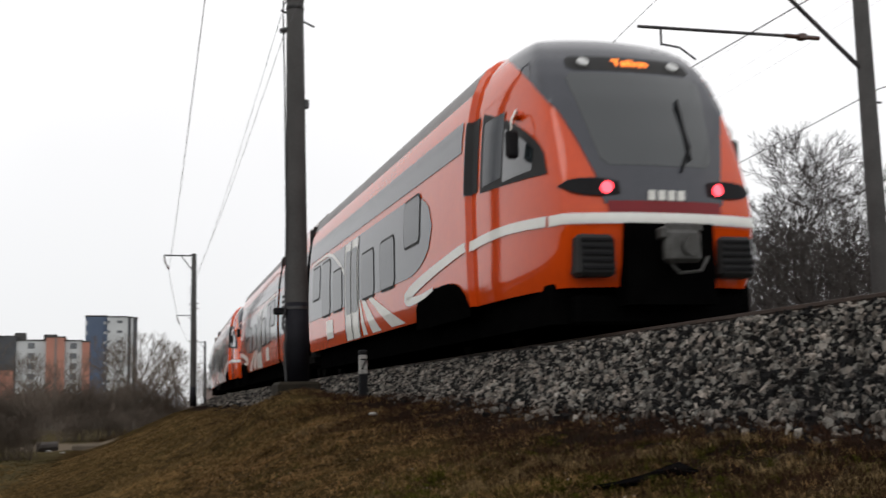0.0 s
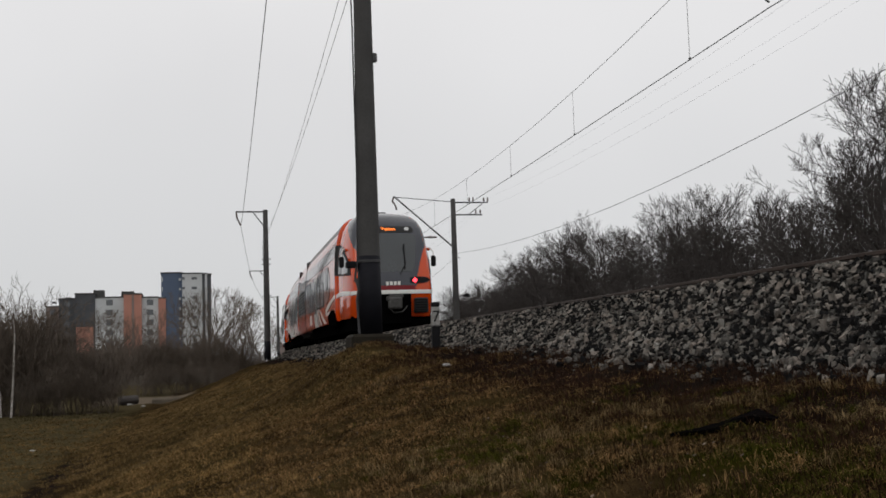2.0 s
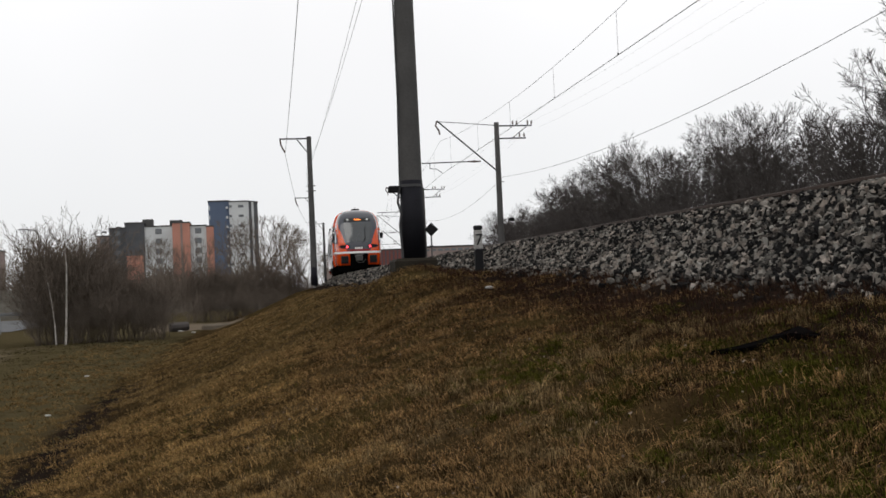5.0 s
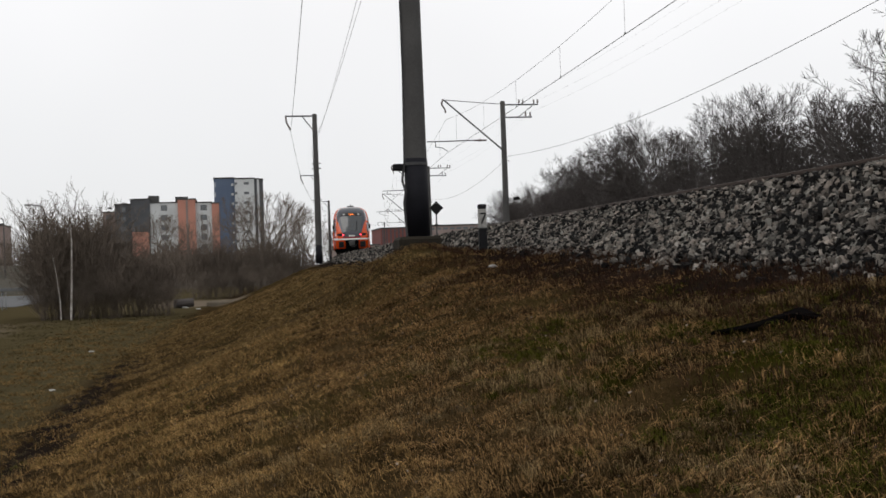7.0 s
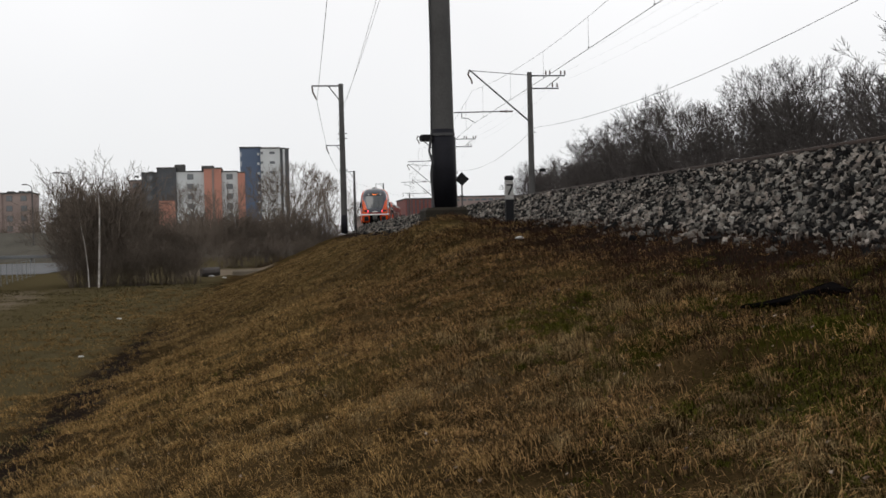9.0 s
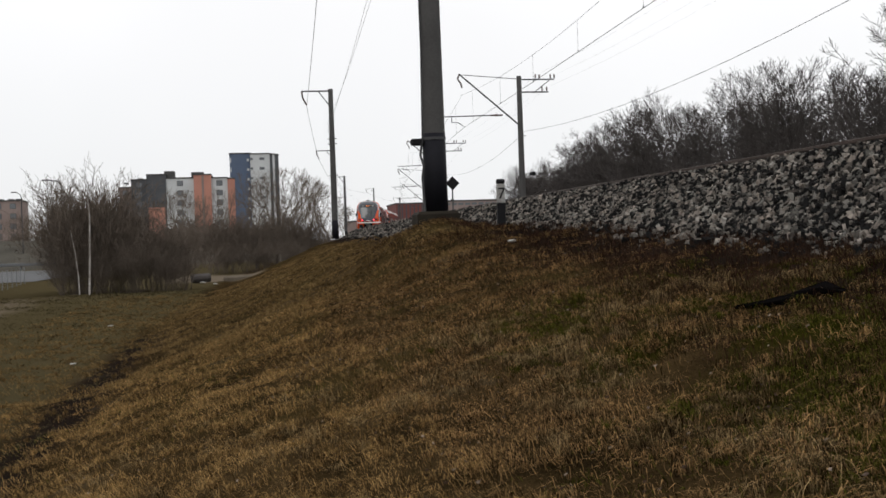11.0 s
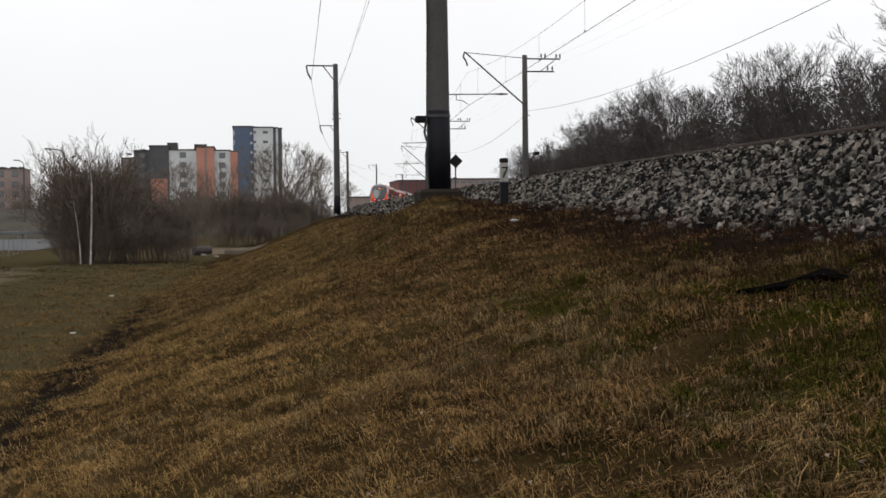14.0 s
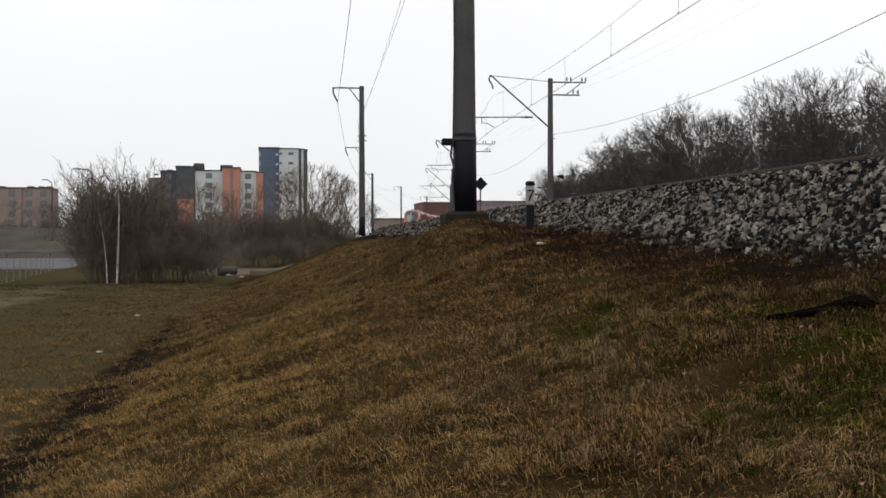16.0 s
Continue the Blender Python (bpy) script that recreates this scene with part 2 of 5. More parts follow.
def make_ground():
    sx = [-1500, -700, -350, -200, -120, -80, -60, -45, -34, -26, -20, -16, -13, -11, -9.5, -8] + [-7 + 0.14 * k for k in range(81)] + [4.34 + 0.12 * k for k in range(10)]
    sx += [5.8, 6.5, 8, 10, 12, 13.2, 13.8, 14.5, 15.2, 16.5, 18, 21, 26, 34, 46, 64, 90, 130, 200, 350, 700, 1500]
    sy = [-1500, -600, -250, -120, -60, -30, -16, -9, -5, -2] + [0.16 * k for k in range(190)] + [30.4 + 0.45 * k for k in range(80)]
    sy += [66.5 + 2.2 * k for k in range(40)] + [156, 164, 175, 190, 210, 235, 265, 300, 350, 420, 520, 700, 1000, 1600, 2600]
    verts, faces, moss, dark, field, sand = [], [], [], [], [], []
    for y in sy:
        b = bend(min(y, 420))
        for s in sx:
            x = s + b
            z = soil(x, y) if -40 < s < 30 and -10 < y < 200 else ground_z(x, min(y, 420))
            verts.append((x, y, z))
            moss.append(0.75 * smooth_step(0.35, 0.6, 0.5 + noise.noise((x * 0.35, y * 0.25, 7.0))) * (0.3 if -1 < s < 3.6 else 0.1) + 0.8 * smooth_step(1.3, 2.2, s) * (1 - smooth_step(3.0, 3.6, s)) * (1 - smooth_step(6, 9, y)) * smooth_step(0.35, 0.75, 0.5 + noise.noise((x * 1.6, y * 1.6, 33.0))))
            dark.append(max(smooth_step(3.0, 3.9, s) * (1 - smooth_step(4.8, 5.1, s)), 0.9 * math.exp(-((s + 2.3) / 0.5) ** 2) if y < 26 else 0))
            field.append(smooth_step(-2.4, -3.6, s))
            sand.append(0.9 * math.exp(-((x + 9.5 + 0.02 * (y - 36)) / 1.0) ** 2) * smooth_step(24, 30, y) * (1 - smooth_step(48, 56, y))
                        + 0.8 * smooth_step(64, 67, y) * (1 - smooth_step(78, 82, y)) * smooth_step(-6, -4, x) * (1 - smooth_step(0.2, 1.2, x)))
    w = len(sx)
    for j in range(len(sy) - 1):
        for i in range(w - 1):
            faces.append((j * w + i, j * w + i + 1, (j + 1) * w + i + 1, (j + 1) * w + i))
    ob = part("ground", (verts, faces), SOIL, smooth=True)
    for name, values in (("moss", moss), ("dark", dark), ("field", field), ("sand", sand)):
        layer = ob.data.attributes.new(name, "FLOAT", "POINT")
        layer.data.foreach_set("value", values)
    tagged(ob, "brown winter turf bank above a flat field", "ground", kind="structure")


make_ground()


# ---- ballast, tracks ----
def ballast_z(x, y):
    """Top of the stones."""
    s = x - bend(y)
    if s < 5.4:
        toe = toe_z(y)
        return toe + (-0.20 - toe) * (s - 4.5) / 0.9
    return -0.20


def make_ballast():
    rows = [4.4, 4.6, 4.8, 5.0, 5.2, 5.4, 5.7, 6.2, 8.0, 10.0, 12.0, 13.0, 13.6]
    ys = [-60, -30, -12] + [-4 + 0.5 * k for k in range(120)] + [58 + 3 * k for k in range(30)] + [150 + 12 * k for k in range(28)]
    verts, faces = [], []
    for y in ys:
        for s in rows:
            x = s + bend(y)
            verts.append((x, y, (ballast_z(x, y) if s < 13 else -0.35 - 0.4 * (s - 13)) - 0.035 + 0.02 * noise.noise((x * 3, y * 3, 0))))
    w = len(rows)
    for j in range(len(ys) - 1):
        for i in range(w - 1):
            faces.append((j * w + i, j * w + i + 1, (j + 1) * w + i + 1, (j + 1) * w + i))
    bed = part("ballast_bed", (verts, faces), GRAVEL, smooth=True)
    tagged(bed, "shoulder of grey crushed granite ballast under the tracks", "ballast", kind="structure")
    # angular stone shapes
    bm = B()
    bmesh.ops.create_cube(bm, size=1.5)
    bmesh.ops.triangulate(bm, faces=bm.faces)
    bm.verts.index_update()
    base = np.array([v.co[:] for v in bm.verts])
    tris = np.array([[v.index for v in f.verts] for f in bm.faces])
    bm.free()
    rng = np.random.default_rng(5)
    shapes = []
    for k in range(14):
        s = (base + rng.uniform(-0.28, 0.28, base.shape)) * np.array([1.3, 0.92, 0.58]) * rng.uniform(0.75, 1.25, (1, 3))
        shapes.append(s)

    def scatter(count, s0, s1, y0, y1, r0, r1):
        out = []
        for k in range(count):
            y = rng.uniform(y0, y1)
            s = rng.uniform(s0, s1)
            if s < 4.5 and rng.random() < 0.86 + 0.3 * (4.5 - s):
                continue
            x = s + bend(y)
            r = r0 + (r1 - r0) * rng.random() ** 1.6
            z = (ballast_z(x, y) if s > 4.5 else soil(x, y)) + r * rng.uniform(-0.35, 0.7)
            out.append((x, y, z, r))
        return out

    near = scatter(340, 4.55, 5.45, 6.4, 7.7, 0.020, 0.042)
    meshes = []
    for k in range(14):
        me = bpy.data.meshes.new("stone")
        me.from_pydata(shapes[k].tolist(), [], tris.tolist())
        me.materials.append(STONE_PART)
        meshes.append(me)
    for k, (x, y, z, r) in enumerate(near[:300]):
        ob = new("stone", meshes[k % 14])
        ob.parent = bed
        ob.matrix_basis = pose(x, y, z, *rng.uniform(0, 360, 3)) @ Matrix.Scale(r, 4)
    rest = scatter(9500, 4.1, 5.8, 3.0, 6.4, 0.015, 0.041) + scatter(4200, 4.1, 5.8, 6.4, 7.7, 0.015, 0.040)
    rest += scatter(38000, 3.8, 5.8, 7.7, 20, 0.015, 0.042) + scatter(19000, 4.0, 5.8, 20, 42, 0.024, 0.050) + scatter(8000, 3.9, 5.75, 42, 80, 0.03, 0.06)
    rest += scatter(3500, 5.6, 13.2, -2, 40, 0.03, 0.07) + scatter(3200, 3.9, 5.6, 80, 150, 0.04, 0.085) + scatter(1500, 3.8, 5.4, -4, 3, 0.03, 0.075)
    V, Fc = [], []
    for k, (x, y, z, r) in enumerate(rest):
        a, b, c = rng.uniform(0, 6.28, 3)
        m = np.array(Euler((a, b, c)).to_matrix())
        V.append(shapes[k % 14] @ m.T * r + np.array([x, y, z]))
        Fc.append(tris + len(base) * k)
    ob = part("ballast_stones", (np.concatenate(V).tolist(), np.concatenate(Fc).tolist()), STONE)
    tagged(ob, "loose angular grey and pinkish crushed stones", "gravel", kind="stuff")


def make_track(offset, name):
    ys = [-60 + 4 * k for k in range(118)]
    top = thing(name, "railway track of rusty rails on concrete sleepers", "track", kind="structure")
    for side in (-0.78, 0.78):
        prof = [(-0.075, -0.172), (0.075, -0.172), (0.075, -0.155), (0.01, -0.14), (0.01, -0.045), (0.036, -0.035), (0.036, -0.004), (0.028, 0.0), (-0.028, 0.0), (-0.036, -0.004), (-0.036, -0.035), (-0.01, -0.045), (-0.01, -0.14), (-0.075, -0.155)]
        verts, faces = [], []
        for y in ys:
            verts += [(track_x(y) + offset + side + px, y, pz) for px, pz in prof]
        n = len(prof)
        for j in range(len(ys) - 1):
            for i in range(n):
                faces.append((j * n + i, j * n + (i + 1) % n, (j + 1) * n + (i + 1) % n, (j + 1) * n + i))
        part("rail", (verts, faces), RAIL, top)
    bm = B()
    box(bm, -1.35, 1.35, -0.13, 0.13, -0.36, -0.175, 0.02)
    first = part("sleeper", bm, SLEEPER, top)
    first.location = (track_x(-10) + offset, -10, 0)
    for k in range(1, 150):
        y = -10 + 0.6 * k
        ob = new("sleeper", first.data)
        ob.parent = top
        ob.matrix_basis = pose(track_x(y) + offset, y, 0.003 * math.sin(k * 7.1), 0, 0, -math.degrees(0.00086 * max(0, y - 10)))


# ---- train ----
ORANGE = mat("orange_coach_paint", (0.60, 0.062, 0.004), (0.50, 0.048, 0.004), 0.8, 9, 0.5, spec=0.0, coat=1.0)
GREY = mat("slate_grey_coach_paint", (0.040, 0.043, 0.054), (0.031, 0.034, 0.043), 0.8, 9, 0.5, spec=0.0, coat=1.0)
ROOFGREY = mat("dusty_roof_paint", (0.26, 0.25, 0.25), (0.17, 0.165, 0.165), 0.9, 8, 0.6)
COACHWHITE = mat("white_coach_paint", (0.78, 0.78, 0.74), (0.66, 0.65, 0.61), 0.9, 9, 0.5, spec=0.0, coat=0.6)
DARKRED = mat("dark_red_paint", (0.19, 0.006, 0.010), (0.15, 0.005, 0.008), 2, 9, 0.5, spec=0.1, coat=0.4)
SCREEN = mat("tinted_windscreen", (0.020, 0.026, 0.029), (0.014, 0.019, 0.021), 0.7, 3, 0.1, spec=0.5, coat=0.6)
PANE = mat("tinted_side_glass", (0.030, 0.036, 0.044), (0.022, 0.027, 0.033), 0.8, 4, 0.15, spec=0.25)
RUBBER = mat("black_rubber", (0.012, 0.012, 0.012), (0.02, 0.02, 0.02), 4, 30, 0.7)
UNDER = mat("grimy_underframe", (0.003, 0.0028, 0.0026), (0.009, 0.008, 0.0075), 3, 20, 0.95, spec=0.03)
TAIL = mat("lit_tail_lamp", (0.5, 0.02, 0.02), (0.5, 0.02, 0.02), 4, 30, 0.3, glow=(1.0, 0.05, 0.07, 4.5))
LENS = mat("clear_lamp_lens", (0.55, 0.56, 0.55), (0.45, 0.46, 0.45), 4, 30, 0.15, spec=0.6)
LED = mat("amber_display", (0.6, 0.15, 0.02), (0.6, 0.15, 0.02), 4, 30, 0.5, glow=(1.0, 0.22, 0.03, 3.0))
STEEL = mat("coupler_steel", (0.10, 0.10, 0.095), (0.05, 0.048, 0.045), 8, 40, 0.5, 0.7)

SEC = [(0.60, 1.69), (0.72, 1.715), (0.9, 1.74), (1.3, 1.75), (2.2, 1.75), (2.8, 1.72), (3.2, 1.69), (3.6, 1.64), (3.9, 1.57), (4.15, 1.46), (4.33, 1.32), (4.46, 1.13), (4.55, 0.86), (4.60, 0.45), (4.62, 0.0)]
NOSE = [(0.60, 0.90), (0.9, 0.80), (1.45, 0.70), (1.75, 0.74), (2.1, 0.84), (2.6, 1.02), (3.2, 1.28), (3.6, 1.50), (3.85, 1.69), (4.1, 1.94), (4.33, 2.28), (4.46, 2.62), (4.55, 2.95), (4.60, 3.25), (4.62, 3.6)]
CAR = 18.6


def lerp(table, v):
    for (a, p), (b, q) in zip(table, table[1:]):
        if v <= b:
            return p + (q - p) * max(0.0, (v - a) / (b - a))
    return table[-1][1]


def face_half(z):
    return 0.735 * lerp(SEC, z)


def hull(q, z, off=0.0):
    """A point of the coach's skin: q runs from the nose's middle sideways and then back along the side; off: metres outwards."""
    hw = face_half(z)
    a = abs(q)
    if hw == 0:
        return Vector((0.0, lerp(NOSE, z) + 0.18 + a, z + off))
    if a <= hw:
        f = a / hw if hw else 0
        x, y = a, lerp(NOSE, z) + 0.18 * f * f
        nx, ny = 0.35 * f, -1.0
    else:
        d = a - hw
        k = min(d / 2.6, 1.0)
        w = 0.735 + 0.215 * math.sqrt(max(0.0, 1 - (1 - k) ** 2))
        y = lerp(NOSE, z) + 0.18 + d
        # the cab shell is narrower than the coach behind it
        w += (1 - w) * min(1.0, max(0.0, (y - 3.86) / 0.04))
        x = lerp(SEC, z) * w
        nx, ny = 1.0, -0.6 * (1 - k) ** 2
    n = Vector((nx, ny, 0.5 * (z > 3.0))).normalized()
    return Vector((math.copysign(1, q) * (x + n.x * off) if q else 0.0, y + n.y * off, z + n.z * off))


def along(y, z):
    """The q of the place y metres behind the nose."""
    return face_half(z) + max(0.0, y - lerp(NOSE, z) - 0.18)


def sheet(points, flip=False):
    """A mesh from rows of points."""
    w = len(points[0])
    verts = [p for row in points for p in row]
    faces = [(j * w + i, j * w + i + 1, (j + 1) * w + i + 1, (j + 1) * w + i) for j in range(len(points) - 1) for i in range(w - 1)]
    return verts, [f[::-1] for f in faces] if flip else faces


def band(z0, z1, left, right, off, nz=10, nq=14):
    """A panel on the skin between the heights z0 and z1, with its ends left(z) and right(z) in q."""
    rows = []
    for j in range(nz + 1):
        z = z0 + (z1 - z0) * j / nz
        a, b = left(z), right(z)
        rows.append([hull(a + (b - a) * i / nq, z, off) for i in range(nq + 1)])
    return sheet(rows)


def ribbon(y0, y1, low, high, off, side, ny=20, nz=3):
    """A panel on one side between y0 and y1, between the heights low(y) and high(y)."""
    rows = []
    for j in range(ny + 1):
        y = y0 + (y1 - y0) * j / ny
        zs = [low(y) + (high(y) - low(y)) * i / nz for i in range(nz + 1)]
        rows.append([hull(side * along(y, z), z, off) for z in zs])
    return sheet(rows)


def stroke(line, widths, off, side, per=6):
    """A painted stroke on one side along a curve through (y, z) places."""
    pts, wid = [], []
    for i in range(len(line) - 1):
        p0, p1, p2, p3 = [Vector(line[max(0, min(len(line) - 1, j))]) for j in (i - 1, i, i + 1, i + 2)]
        for j in range(per):
            u = j / per
            pts.append(0.5 * (2 * p1 + (p2 - p0) * u + (2 * p0 - 5 * p1 + 4 * p2 - p3) * u * u + (3 * p1 - p0 - 3 * p2 + p3) * u ** 3))
            wid.append(widths[i] + (widths[i + 1] - widths[i]) * u)
    rows = []
    for i in range(1, len(pts) - 1):
        d = (pts[i + 1] - pts[i - 1]).normalized()
        # stretched along the coach, so that the turn stays round
        n = Vector((-d.y * 1.6, d.x))
        rows.append([hull(side * along(pts[i].x + n.x * wid[i] * e, pts[i].y + n.y * wid[i] * e), pts[i].y + n.y * wid[i] * e, off) for e in (-0.5, -0.17, 0.17, 0.5)])
    return sheet(rows)


def rounded(y0, y1, z0, z1, r):
    """Low and high edge of a rounded rectangle."""
    def inset(y):
        d = min(y - y0, y1 - y)
        return r - math.sqrt(max(0.0, r * r - (r - d) ** 2)) if d < r else 0.0
    return (lambda y: z0 + inset(y)), (lambda y: z1 - inset(y))


def coach_body(car, y_end):
    zs = sorted({z for z, _ in SEC} | {1.1, 1.45, 1.75, 2.5, 3.0, 3.4, 3.75, 4.03, 4.25, 4.4})
    fs = [0.0, 0.01, 0.025, 0.05, 0.08, 0.12, 0.18, 0.26, 0.36, 0.48, 0.62, 0.78, 0.92, 1.0]
    ys = [3.858, 3.864, 3.896, 3.902, 3.94, 5, 7, 9, 11, 13, 15]
    rows = []
    for z in zs:
        hw = face_half(z)
        y_face = lerp(NOSE, z) + 0.18
        right = [hull(hw * i / 8, z) for i in range(8)] + [hull(hw + (3.84 - y_face) * f, z) for f in fs] + [hull(hw + y - y_face, z) for y in ys]
        end = Vector((lerp(SEC, z), y_end, z))
        right.append(end)
        left = [Vector((-p.x, p.y, p.z)) for p in right[:0:-1]]
        rows.append(left + right)
    v, f = sheet(rows)
    me = (v, f)
    body = part("body", me, [ORANGE, GREY, ROOFGREY], car, "orange painted coach shell", smooth=True)
    for p in body.data.polygons:
        c = p.center
        if c.z > 3.9 and c.y > 3.9:
            p.material_index = 2
    bm = B()
    box(bm, -1.6, 1.6, y_end - 0.06, y_end - 0.02, 0.5, 4.1)
    part("end_wall", bm, RUBBER, car)
    # underframe block, its shade under the floor put into the colour
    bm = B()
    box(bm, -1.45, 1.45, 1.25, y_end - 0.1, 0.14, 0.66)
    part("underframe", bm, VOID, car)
    return body


def side_pane(car, side, y0, y1, z0, z1, r=0.1, frame_w=0.05):
    lo, hi = rounded(y0 - frame_w, y1 + frame_w, z0 - frame_w, z1 + frame_w, r + frame_w)
    w = part("window", ribbon(y0 - frame_w, y1 + frame_w, lo, hi, 0.018, side, 12, 8), RUBBER, car)
    lo, hi = rounded(y0, y1, z0, z1, r)
    part("pane", ribbon(y0, y1, lo, hi, 0.026, side, 12, 8), PANE, w, smooth=True)


def bogie(car, y):
    bm = B()
    for sx in (-1, 1):
        box(bm, sx * 1.0 - 0.12, sx * 1.0 + 0.12, y - 1.7, y + 1.7, 0.38, 0.62, 0.03)
        box(bm, sx * 1.02 - 0.14, sx * 1.02 + 0.14, y - 1.5, y - 1.1, 0.28, 0.6, 0.03)
        box(bm, sx * 1.02 - 0.14, sx * 1.02 + 0.14, y + 1.1, y + 1.5, 0.28, 0.6, 0.03)
        lathe(bm, (sx * 1.05, y, 0.55), [(0.22, 0), (0.25, 0.05), (0.22, 0.25)], 10)
    box(bm, -0.9, 0.9, y - 0.3, y + 0.3, 0.35, 0.6)
    b = part("bogie", bm, UNDER, car)
    for yy in (y - 1.3, y + 1.3):
        for sx in (-0.78, 0.78):
            bm = B()
            rod(bm, (sx - 0.065, yy, 0.43), (sx + 0.065, yy, 0.43), 0.43, n=22)
            rod(bm, (sx + 0.05 * math.copysign(1, sx), yy, 0.43), (sx + 0.09 * math.copysign(1, sx), yy, 0.43), 0.2, n=14)
            part("wheel", bm, UNDER, b)


def text_part(name, body, size, material, parent, m, label=""):
    cu = bpy.data.curves.new(name, "FONT")
    cu.body, cu.size, cu.align_x, cu.align_y, cu.extrude = body, size, "CENTER", "CENTER", 0.004
    tmp = bpy.data.objects.new(name, cu)
    me = bpy.data.meshes.new_from_object(tmp)
    bpy.data.objects.remove(tmp)
    me.materials.append(material)
    ob = new(name, me)
    ob.parent, ob.matrix_basis = parent, m
    return tagged(ob, label)


def make_cab_car():
    car = thing("rail_car", "orange, grey and white diesel railcar with a glazed cab", "train", group="cars of the train")
    coach_body(car, CAR)
    # grey mask over nose and windscreen
    mask = [(1.66, 0.84), (1.78, 0.88), (1.9, 0.90), (2.05, 0.90), (2.2, 0.95), (2.6, 1.07), (3.0, 1.21), (3.3, 1.34), (3.5, 1.45), (3.7, 1.57), (3.9, 1.68), (4.1, 1.78), (4.3, 1.86), (4.5, 1.8), (4.58, 1.7)]
    edge = lambda z: lerp(mask, z)
    part("front_mask", band(1.66, 4.58, lambda z: -edge(z), edge, 0.016, 40, 40), GREY, car, "slate grey nose mask", smooth=True)
    glass = [(2.2, 0.70), (2.26, 0.79), (2.4, 0.83), (3.4, 0.99), (3.55, 1.0), (3.62, 0.92)]
    part("windscreen", band(2.2, 3.62, lambda z: -lerp(glass, z), lambda z: lerp(glass, z), 0.022, 16, 16), SCREEN, car, "dark tinted windscreen", smooth=True)
    disp = [(3.67, 0.84), (3.73, 0.93), (3.87, 0.91), (3.93, 0.82)]
    d = part("display_panel", band(3.67, 3.93, lambda z: -lerp(disp, z), lambda z: lerp(disp, z), 0.024, 8, 16), RUBBER, car, smooth=True)
    tilt = 52
    p = hull(0, 3.80, 0.035)
    text_part("destination", "Tallinn", 0.2, LED, d, pose(p.x, p.y, p.z, tilt, 0, 0), "amber destination display")
    for sx in (-1, 1):
        bm = B()
        c = hull(sx * 0.68, 3.80, 0.03)
        rod(bm, c, c + Vector((0, -0.02, 0.015)), 0.085, n=16)
        part("headlight", bm, LENS, car, "round upper lamp")
        rows = []
        for j in range(9):
            k = j / 8
            q = 0.62 + 0.75 * k
            half = 0.125 * math.sqrt(max(0.0, 1 - (2 * k - 0.85) ** 2 / 1.35))if k < 1 else 0.0
            rows.append([hull(sx * q, 1.88 + 0.03 * k + half * e, 0.026) for e in (-1, -0.5, 0, 0.5, 1)])
        lampbed = part("lamp_housing", sheet(rows), BLACK, car, smooth=True)
        bm = B()
        c = hull(sx * 0.79, 1.88, 0.03)
        rod(bm, c, c + Vector((0.008 * sx, -0.025, 0)), 0.08, n=18)
        part("tail_light", bm, TAIL, lampbed, "lit red tail lamp")
        # grille boxes beside the coupler
        bm = B()
        c = hull(sx * 1.0, 0.98, 0.0)
        box(bm, c.x - 0.26, c.x + 0.26, c.y - 0.16, c.y + 0.2, 0.72, 1.26, 0.05)
        g = part("buffer_box", bm, RUBBER, car)
        for k in range(5):
            bm = B()
            box(bm, c.x - 0.22, c.x + 0.22, c.y - 0.185, c.y - 0.155, 0.80 + 0.09 * k, 0.85 + 0.09 * k, 0.008)
            part("slat", bm, BLACK, g)
        # mirror
        bm = B()
        m0 = hull(sx * along(2.1, 3.1), 3.1, 0.0)
        strand(bm, [m0, m0 + Vector((sx * 0.10, -0.14, 0.05)), m0 + Vector((sx * 0.2, -0.22, -0.12)), m0 + Vector((sx * 0.2, -0.22, -0.3))], 0.016, 6)
        mir = part("mirror", bm, COACHWHITE, car)
        bm = B()
        box(bm, m0.x + sx * 0.2 - 0.09, m0.x + sx * 0.2 + 0.09, m0.y - 0.28, m0.y - 0.16, 2.45, 2.85, 0.04)
        part("mirror_head", bm, BLACK, mir)
        bm = B()
        box(bm, m0.x - 0.08, m0.x + 0.12, m0.y - 0.1, m0.y + 0.1, 3.06, 3.16, 0.03)
        part("mirror_base", bm, ORANGE, mir)
    part("red_panel", band(1.545, 1.70, lambda z: -0.80, lambda z: 0.80, 0.021, 3, 12), DARKRED, car, smooth=True)
    bm = B()
    for k in range(4):
        x = -0.21 + 0.14 * k
        y = hull(x, 1.78, 0.03).y
        box(bm, x - 0.05, x + 0.05, y - 0.012, y, 1.71, 1.84)
    part("number_bar", bm, COACHWHITE, car, "white running number as plain bars")
    bm = B()
    # wiper
    for a, b, r in (((0.28, 2.12), (0.5, 2.5), 0.018), ((0.5, 2.5), (0.46, 3.1), 0.012), ((0.46, 2.3), (0.5, 3.2), 0.02)):
        rod(bm, hull(*a, 0.05), hull(*b, 0.05), r)
    part("wiper", bm, BLACK, car)
    # black box that paints the shade of the coupler's recess
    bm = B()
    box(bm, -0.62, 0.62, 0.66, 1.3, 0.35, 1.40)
    part("coupler_recess_shade", bm, VOID, car)
    bm = B()
    box(bm, -0.13, 0.13, 0.45, 0.8, 0.98, 1.12, 0.02)
    box(bm, -0.25, 0.25, 0.3, 0.48, 0.85, 1.27, 0.05)
    rod(bm, (0.08, 0.25, 1.05), (0.08, 0.4, 1.05), 0.12, n=14)
